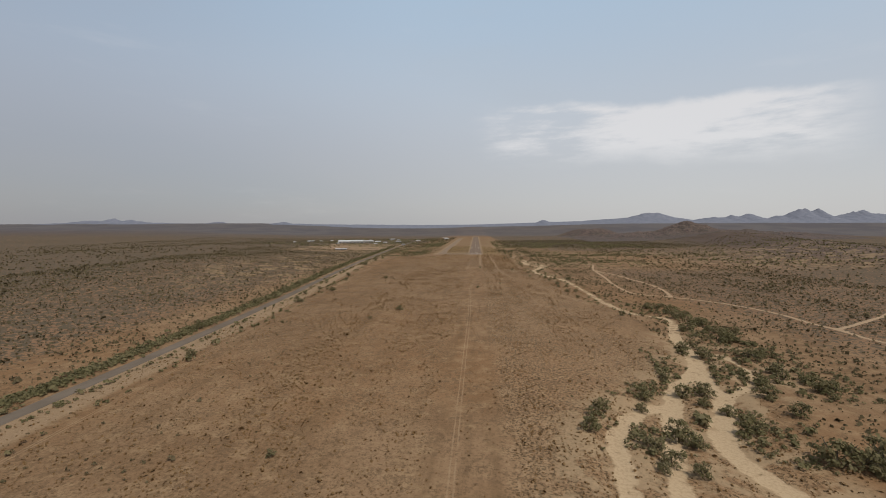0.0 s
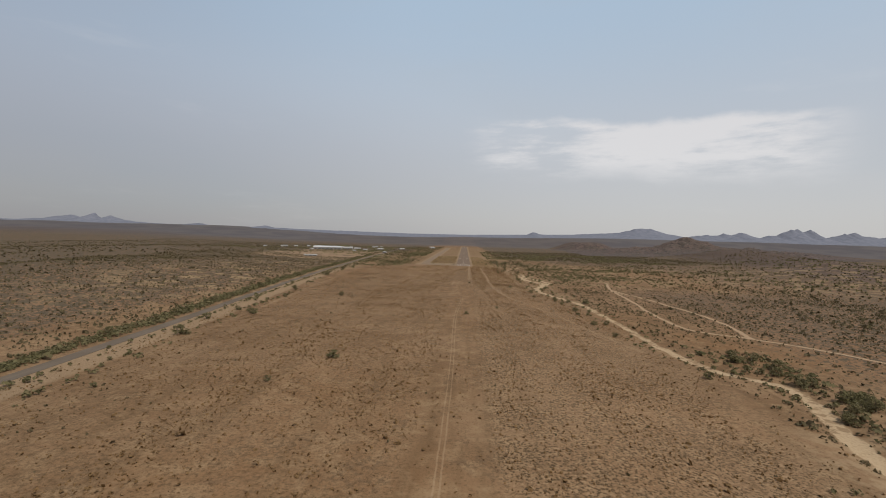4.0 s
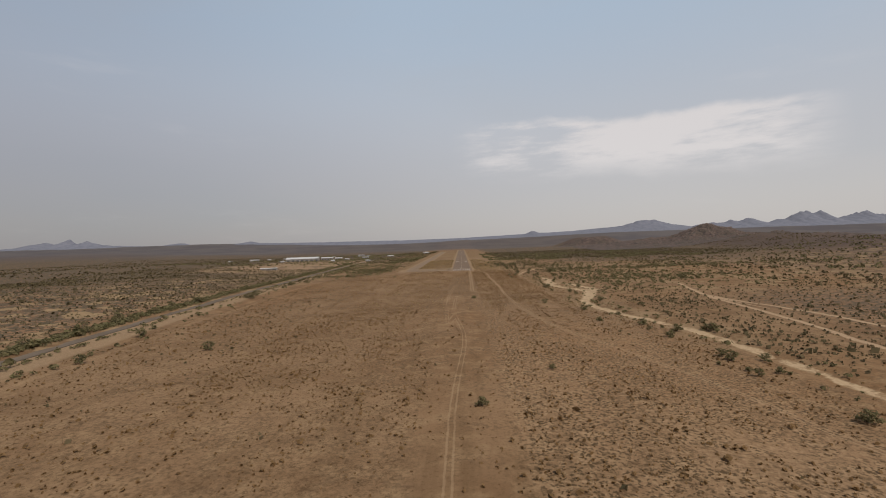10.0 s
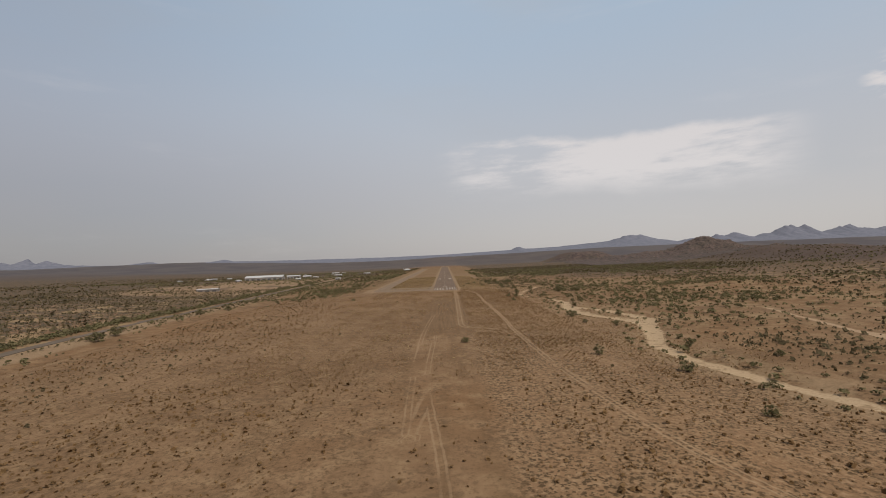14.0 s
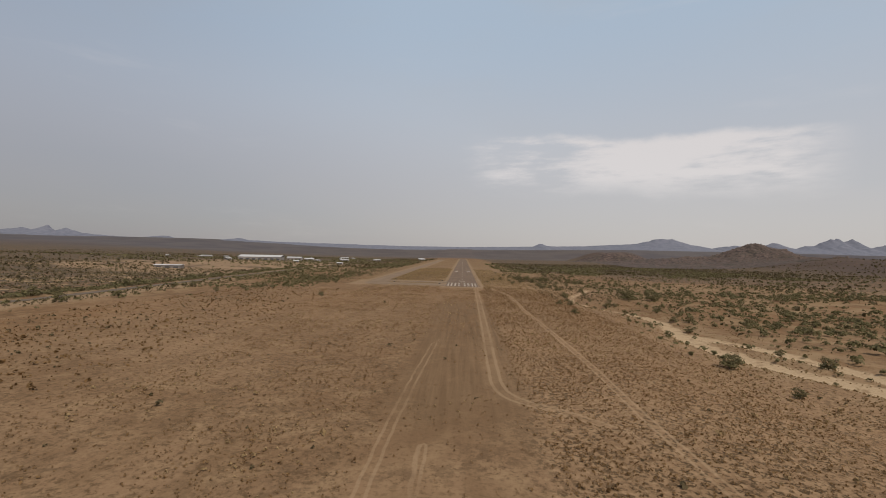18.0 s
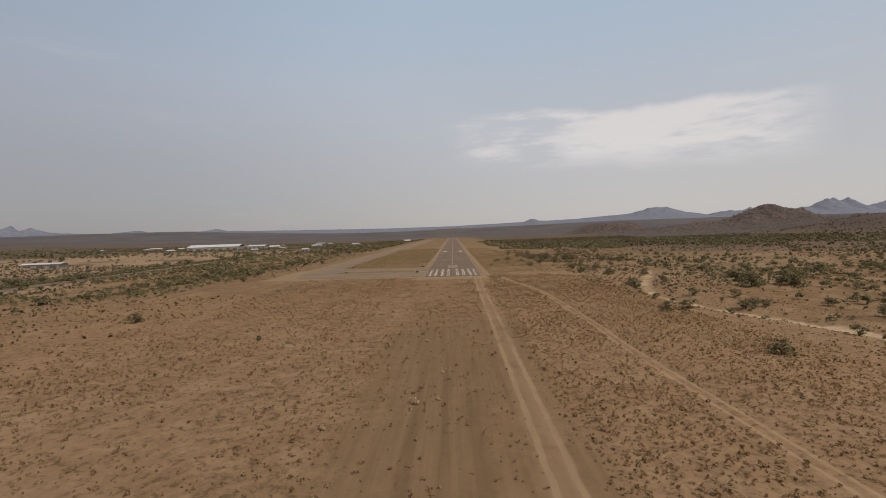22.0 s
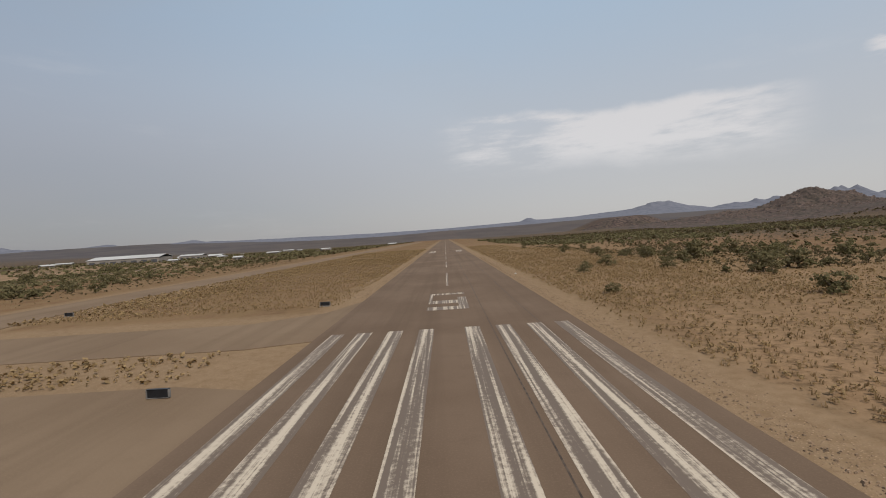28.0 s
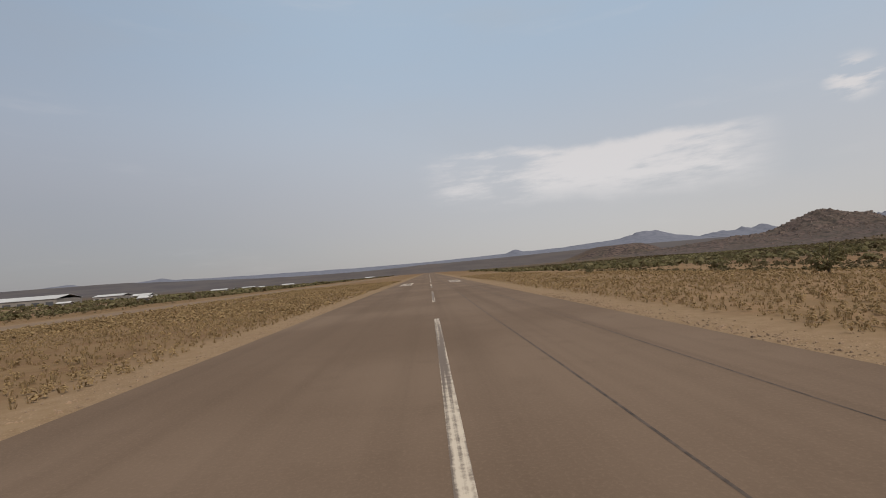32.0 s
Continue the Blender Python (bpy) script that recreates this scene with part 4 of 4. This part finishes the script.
xs, ys = join(spots(42000, 12.5, 72, -330, -6, lambda x, y: smooth(x, 12, 15) * np.clip(0.85 + 1.6 * fbm(x, y, 12, 3, 79), 0.3, 1), 1.0), spots(62000, -75, 13, -400, -6, side, 1.5))
scatter("bursage", [leaf_cloud(6, 0.098, 0.19, 0.13, 500 + k, 1.15, 0.15) for k in range(12)], xs, ys, np.minimum(0.55 + rng.gamma(1.7, 0.26, len(xs)), 2.2), BURSAGE, "low grey-brown bursage shrubs dotted over sandy ground")
xs, ys = join(spots(26000, 72, 125, -400, -6, side, 1.2), spots(14000, 12, 72, -400, -330, side, 1.2))
scatter("bursage", [leaf_cloud(5, 0.16, 0.21, 0.13, 530 + k, 1.1, 0.2) for k in range(8)], xs, ys, np.minimum(0.5 + rng.gamma(1.6, 0.24, len(xs)), 1.9), BURSAGE, "bursage shrubs on the sandy ground near the wash")
# looser, taller shrubs among them
xs, ys = spots(20000, -75, 125, -400, -6, lambda x, y: side(x, y) * np.clip(0.5 + 3 * fbm(x, y, 30, 3, 76), 0.05, 1), 1.8)
scatter("burro_brush", [leaf_cloud(12, 0.11, 0.3, 0.16, 20 + k, 1.05, 0.15) for k in range(8)], xs, ys, np.minimum(0.6 + rng.gamma(1.6, 0.35, len(xs)), 3.0), TUFT, "loose brown burro brush among the bursage")
xs, ys = join(spots(95000, -90, 128, -1080, -400, side, 1.6), spots(34000, -172, -75, -1080, -60, lambda x, y: 0.5 * patchy(x, y, 84), 1.6))
scatter("far_bursage", [leaf_cloud(4, 0.29, 0.28, 0.14, 120 + k, 0.95) for k in range(8)], xs, ys, 0.45 + rng.gamma(2.2, 0.24, len(xs)), BURSAGE, "grey-brown bursage shrubs scattered over the flats")

verge = lambda x, y: np.clip(0.75 + 2.2 * fbm(x, y, 14, 3, 77), 0.25, 1) * smooth(x, 17.6, 20.5)
infield = lambda x, y: np.clip(0.7 + 2.4 * fbm(x, y, 16, 3, 87), 0.1, 1)
xs, ys = join(spots(17000, 17.6, 50, -20, 200, verge), spots(9000, -50, -17.5, 52, 200, infield))
scatter("brittlebush", [leaf_cloud(18, 0.058, 0.20, 0.15, 220 + k, 1.25, 0.15) for k in range(8)], xs, ys, np.minimum(0.6 + rng.gamma(1.8, 0.24, len(xs)), 1.9), TUFT, "tan-brown brittlebush tufts along the runway verge")
xs, ys = join(spots(20000, 48, 95, -24, 300, lambda x, y: verge(x, y) * (1 - 0.4 * smooth(x, 55, 90))), spots(9000, 17.6, 50, 200, 420, verge), spots(11000, -73, -50, 52, 420, infield), spots(9000, -50, -17.5, 200, 420, infield))
xs, ys = np.append(xs, rng.uniform(-67, -21, 420)), np.append(ys, rng.uniform(28.6, 37.4, 420))
scatter("bunch_grass", [leaf_cloud(5, 0.14, 0.21, 0.15, 600 + k, 1.2, 0.2) for k in range(12)], xs, ys, np.minimum(0.5 + rng.gamma(1.8, 0.2, len(xs)), 1.8) + 0.3 * (xs < 0), TUFT, "tan bunch grass clumps over the airfield's flats")

# loose stones along the pavement's edges
def stone(seed):
    g = np.random.default_rng(seed)
    a, b, c, d = [np.array(v) * (0.7 + 0.6 * g.random()) for v in ((-1, -0.8, 0), (0.9, -1, 0), (1, 0.9, 0), (-0.8, 1, 0))]
    up = np.array((0, 0, 0.9))
    t = [v * 0.55 + up for v in (a, b, c, d)]
    return np.concatenate([np.stack(q) for q in (t, (a, b, t[1], t[0]), (b, c, t[2], t[1]), (c, d, t[3], t[2]), (d, a, t[0], t[3]))])


sx_, sy_ = np.concatenate([14.6 + rng.gamma(2.0, 0.55, 4000), -14.6 - rng.gamma(2.0, 0.55, 800)]), np.concatenate([rng.uniform(-4, 200, 4000), rng.uniform(74, 200, 800)])
scatter("gravel", [stone(k) for k in range(4)], sx_, sy_, rng.gamma(2.0, 0.014, len(sx_)) + 0.02, GRAVEL, "loose pinkish gravel stones along the asphalt's edge", 0.005)

# boulders over the butte's slopes
px_, py_ = rng.normal(1060, 170, 9000), rng.normal(1270, 120, 9000)
keep = (px_ > 560) & (px_ < 1600) & (py_ > 960) & (py_ < 1680)
px_, py_ = px_[keep], py_[keep]
bi_, bj_ = ((px_ / UNIT - 505) / 6.0).astype(int), ((py_ / UNIT - 965) / 6.0).astype(int)
boulders = scatter("boulder", [stone(20 + k) for k in range(6)], px_, py_, 0.5 + rng.gamma(1.5, 0.6, len(px_)), BOULDER, "tan boulders strewn over the rocky butte", 0.6, butte_z[bj_, bi_])
tagged(boulders, category="rocks")

# creosote bushes on the slopes either side
dense = lambda x, y: np.clip(0.55 + 2.4 * fbm(x, y, 45, 3, 75), 0.05, 1)
xs, ys = join(spots(34000, 120, 460, -1080, -260, lambda x, y: 0.2 + 0.8 * dense(x, y)), spots(8000, 118, 420, -260, 380, lambda x, y: 0.6 * dense(x, y)), spots(60000, -620, -196, -1080, 200, lambda x, y: 0.35 + 0.65 * dense(x, y)), spots(900, -150, 115, -1080, -420, lambda x, y: 0.3 * dense(x, y)))
scatter("creosote_bush", [leaf_cloud(3, 0.55, 0.5, 0.30, 40 + k, 0.9, 0.3) for k in range(8)], xs, ys, 0.35 + rng.gamma(2.4, 0.27, len(xs)), CREOSOTE, "dull green creosote bushes over the desert flats")

# knee-high shrubs between the verge and the drainage
xs, ys = join(spots(7000, 62, 140, -60, 330, lambda x, y: np.clip(0.5 + 2.6 * fbm(x, y, 25, 3, 85), 0.05, 1)), spots(900, -150, 115, -420, -60, lambda x, y: 0.3 * dense(x, y)), spots(700, -150, -100, 20, 330), spots(2600, -170, -92, -1040, -60, dense))
scatter("desert_shrub", [leaf_cloud(14, 0.19, 0.42, 0.24, 400 + k, 0.95, 0.15) for k in range(6)], xs, ys, np.minimum(0.45 + rng.gamma(2.2, 0.24, len(xs)), 2.0), CREOSOTE, "knee-high dull olive shrubs on sandy ground")

# far brush, each clump a few leaves
xs, ys = join(spots(14000, 300, 1400, -900, 1100, dense), spots(17000, -1500, -420, -900, 1400, dense), spots(5500, 90, 700, 380, 1100), spots(1500, -290, -110, 350, 1600))
scatter("far_brush", [leaf_cloud(5, 1.1, 1.35, 0.8, 60 + k, 0.8) for k in range(5)], xs, ys, rng.uniform(0.6, 1.6, len(xs)), CREOSOTE, "distant dull green desert brush")

def row_of(line, off, sway, n):
    """Spots along a line, off to its right by so many metres."""
    out = []
    for k in range(n):
        i = int(rng.integers(0, len(line) - 1))
        (ax, ay), (bx, by) = line[i], line[i + 1]
        t, d = rng.random(), math.hypot(bx - ax, by - ay)
        o = off + rng.normal(0, sway)
        out.append((ax + (bx - ax) * t + (by - ay) / d * o, ay + (by - ay) * t - (bx - ax) / d * o))
    return out


near_road = [q for q in ROAD if -1060 < q[1] < 420]
# green mesquite thickets along the drainages, and hedges of them beside the road
belt_of = lambda x, y: np.clip(7.0 * fbm(x, y, 70, 3, 91) + 0.1, 0.01, 1)
hedge = np.array(row_of(near_road, -13, 3.0, 6000) + row_of(near_road, 9.5, 1.4, 380) + row_of(near_road, 25, 5, 220)).T
xs, ys = join(spots(3600, 130, 620, -100, 420, belt_of), spots(1500, 115, 330, -300, 180, lambda x, y: 1.4 * belt_of(x, y)), spots(4600, -260, -115, -60, 700, lambda x, y: 0.15 + belt_of(x, y) * 1.3), spots(1300, 120, 280, 200, 900, belt_of),
              (hedge[0], hedge[1]),
              spots(600, 138, 175, -870, -640, lambda x, y: 0.9), spots(350, 240, 600, -120, 160, lambda x, y: 0.2 + belt_of(x, y)),
              spots(6500, 35, 165, -1075, -770, lambda x, y: np.clip(6 * fbm(x, y, 26, 3, 95) + 0.2, 0, 1) * smooth(np.minimum(line_distance(x, y, WASH[0]), line_distance(x, y, WASH[1])), 30, 10), 2.0, 4.5),
              spots(900, 70, 150, -760, -60, lambda x, y: 0.7 * smooth(line_distance(x, y, WASH[0]), 22, 9), 2.0, 4.0))
scatter("mesquite_thicket", [leaf_cloud(16, 0.45, 1.35, 0.7, 160 + k, 0.85, 0.15) for k in range(6)], xs, ys, 0.35 + rng.gamma(3.0, 0.19, len(xs)), TREELEAF, "green mesquite thicket along the desert drainage")
# round-headed trees in groves along the drainage, and beyond the taxiway
grove_x, grove_y = [], []
for gx0, gy0, wx, wy, count in ((175, -90, 40, 50, 150), (150, 120, 50, 45, 130), (240, -150, 40, 55, 90), (155, -215, 14, 40, 40), (270, 40, 70, 75, 130), (150, 30, 40, 55, 90), (110, 210, 30, 60, 60),
                               (230, 0, 60, 14, 190), (350, 22, 60, 16, 190), (168, -165, 26, 12, 60), (215, -190, 30, 14, 60), (262, -150, 40, 14, 80), (420, 120, 120, 90, 170), (560, -120, 150, 80, 120), (-155, 310, 20, 120, 110), (-150, 60, 14, 70, 60), (-300, 520, 90, 120, 140), (-420, 300, 90, 120, 60)):
    grove_x.append(rng.normal(gx0, wx, count))
    grove_y.append(rng.normal(gy0, wy, count))
xs, ys = np.concatenate(grove_x), np.concatenate(grove_y)
keep = clear_of(xs, ys, 3.0, 5.0) & ((xs > 118) | (xs < -115))
xs, ys = xs[keep], ys[keep]
scatter("mesquite_grove", [leaf_cloud(52, 0.42, 1.8, 1.0, 360 + k, 0.9, 0.2) for k in range(6)], xs, ys, 0.5 + rng.gamma(3.0, 0.16, len(xs)), TREELEAF, "groves of round-headed olive green mesquite trees")
xs, ys = join(spots(7000, -720, -110, 330, 1400, belt_of), spots(7000, 60, 560, 330, 850, belt_of), spots(2600, 400, 1000, -260, 420, belt_of))
scatter("far_thicket", [leaf_cloud(7, 1.12, 1.7, 0.9, 260 + k, 0.8, 0.3) for k in range(5)], xs, ys, rng.uniform(0.6, 1.5, len(xs)), TREELEAF, "distant green mesquite thickets on the plain")


def tree(seed, tall, wide, label):
    """A desert tree: short forked trunk with limbs, an uneven leafy crown that reaches low."""
    g = random.Random(seed)
    t = empty("desert_tree", pose(0, 0, 0), label, "tree", "desert trees")
    bm = tube([(0, 0, -0.2), (0.05, 0.02, tall * 0.10), (0.1, -0.05, tall * 0.22)], [0.13, 0.11, 0.08], 6)
    for k in range(5):
        a = k * 1.257 + g.random()
        e = (math.cos(a) * wide * 0.33, math.sin(a) * wide * 0.33, tall * (0.5 + 0.3 * g.random()))
        limb = tube([(0.08, -0.03, tall * 0.15), (e[0] * 0.45, e[1] * 0.45, tall * 0.36), e], [0.06, 0.045, 0.02], 5)
        me = bpy.data.meshes.new("limb")
        limb.to_mesh(me)
        limb.free()
        bm.from_mesh(me)
        bpy.data.meshes.remove(me)
    part("trunk", bm, BARK, t)
    clumps = []
    for k in range(16):
        a, r = k * 2.4 + g.random(), wide * 0.34 * math.sqrt((k + 0.3) / 16) * (0.8 + 0.35 * g.random())
        c = leaf_cloud(40, 0.155, wide * 0.19, 0.1, seed * 31 + k, 0.95, 0.1)
        up = 0.02 + 0.66 * g.random() * math.sqrt(max(1 - (r / (wide * 0.48)) ** 2, 0.15))
        clumps.append(c + np.array([math.cos(a) * r, math.sin(a) * r, tall * up]))
    v = np.concatenate(clumps)
    crown = new("crown", mesh_from("crown", v, np.arange(len(v)).reshape(-1, 4), TREELEAF))
    crown.parent = t
    return t


kinds = [tree(1, 3.4, 4.3, "rounded green palo verde tree on dry sandy ground"), tree(2, 2.6, 4.0, "low spreading green mesquite on dry sandy ground"),
         tree(3, 4.0, 4.4, "tall green palo verde tree on dry sandy ground"), tree(4, 1.9, 2.5, "small green desert bush on dry sandy ground")]


def belt(x, y, wx, wy, n):
    """Spots in a loose belt."""
    out = []
    while len(out) < n:
        a, b = rng.normal(x, wx), rng.normal(y, wy)
        if clear_of(np.array([a]), np.array([b]), 3.0, 5.5)[0] and not (-98 < a < 20 and b > -30):
            out.append((a, b))
    return out


thicket_line = metre_line([(150, -645), (166, -690), (163, -745), (160, -785), (147, -815), (150, -880)], 5)
# place and width of the trees that stand alone
ALONE = [(100, -880, 8.5), (70, -907, 8), (66, -884, 7), (71, -872, 5.5), (91, -862, 7), (100, -862, 6.5), (94, -874, 5), (127, -806, 7), (122, -790, 6), (131, -783, 6), (118, -800, 5),
         (131, -833, 4), (128, -842, 4), (91, -843, 4.5), (73, -913, 5), (66, -931, 5), (60, -925, 6), (58, -918, 5), (56, -930, 4), (98, -899, 6), (110, -920, 10), (116, -922, 8), (126, -917, 9), (120, -925, 7),
         (124, -884, 7), (124, -866, 6), (130, -853, 6), (133, -845, 5.5), (49, -890, 5), (41, -908, 6), (44, -896, 4), (60, 117, 4.5), (74, 129, 6.5), (92, 137, 6), (68, 147, 4), (94, 122, 5.5), (61, 81, 4.5), (34, 104, 2.6), (25, 62, 1.8),
         (69, -99, 4), (61, -104, 3.6), (105, 16, 5), (131, -24, 7), (124, -44, 7), (144, -39, 8), (78, 18, 4), (31, 96, 2.6), (57, -370, 4), (79, -391, 4), (-160, -508, 5), (-112, -496, 5), (-150, -593, 5), (42, 112, 3.4), (50, 96, 3)]
groves = [(x, y, w / 4.6, True) for x, y, w in ALONE] + [(x, y, rng.uniform(0.8, 1.5), False) for x, y in row_of(thicket_line, 0, 6, 48) + row_of(near_road, -13, 3, 64) + row_of(near_road, 21, 6, 30)] \
    + [(x, y, rng.uniform(0.5, 1.05), False) for x, y in
       belt(152, -735, 13, 40, 14) + belt(112, -600, 14, 55, 14) + belt(105, -450, 14, 55, 14) + belt(94, -282, 16, 75, 14)
       + belt(84, 70, 18, 70, 26) + belt(70, 190, 14, 60, 14) + belt(-135, 40, 14, 60, 16) + belt(98, -100, 18, 45, 16) + belt(105, 170, 26, 80, 22) + belt(-142, 115, 16, 100, 34) + belt(-90, -480, 50, 220, 9)]
used = set()
for tx, ty, s, low_one in groves:
    k = int(rng.integers(0, 2 if low_one else 4))
    m = pose(tx, ty, float(land(tx, ty)), 0, 0, float(rng.uniform(0, 360))) @ Matrix.Scale(float(s), 4)
    if k in used:
        copy_thing(kinds[k], m)
    else:
        used.add(k)
        kinds[k].matrix_basis = m
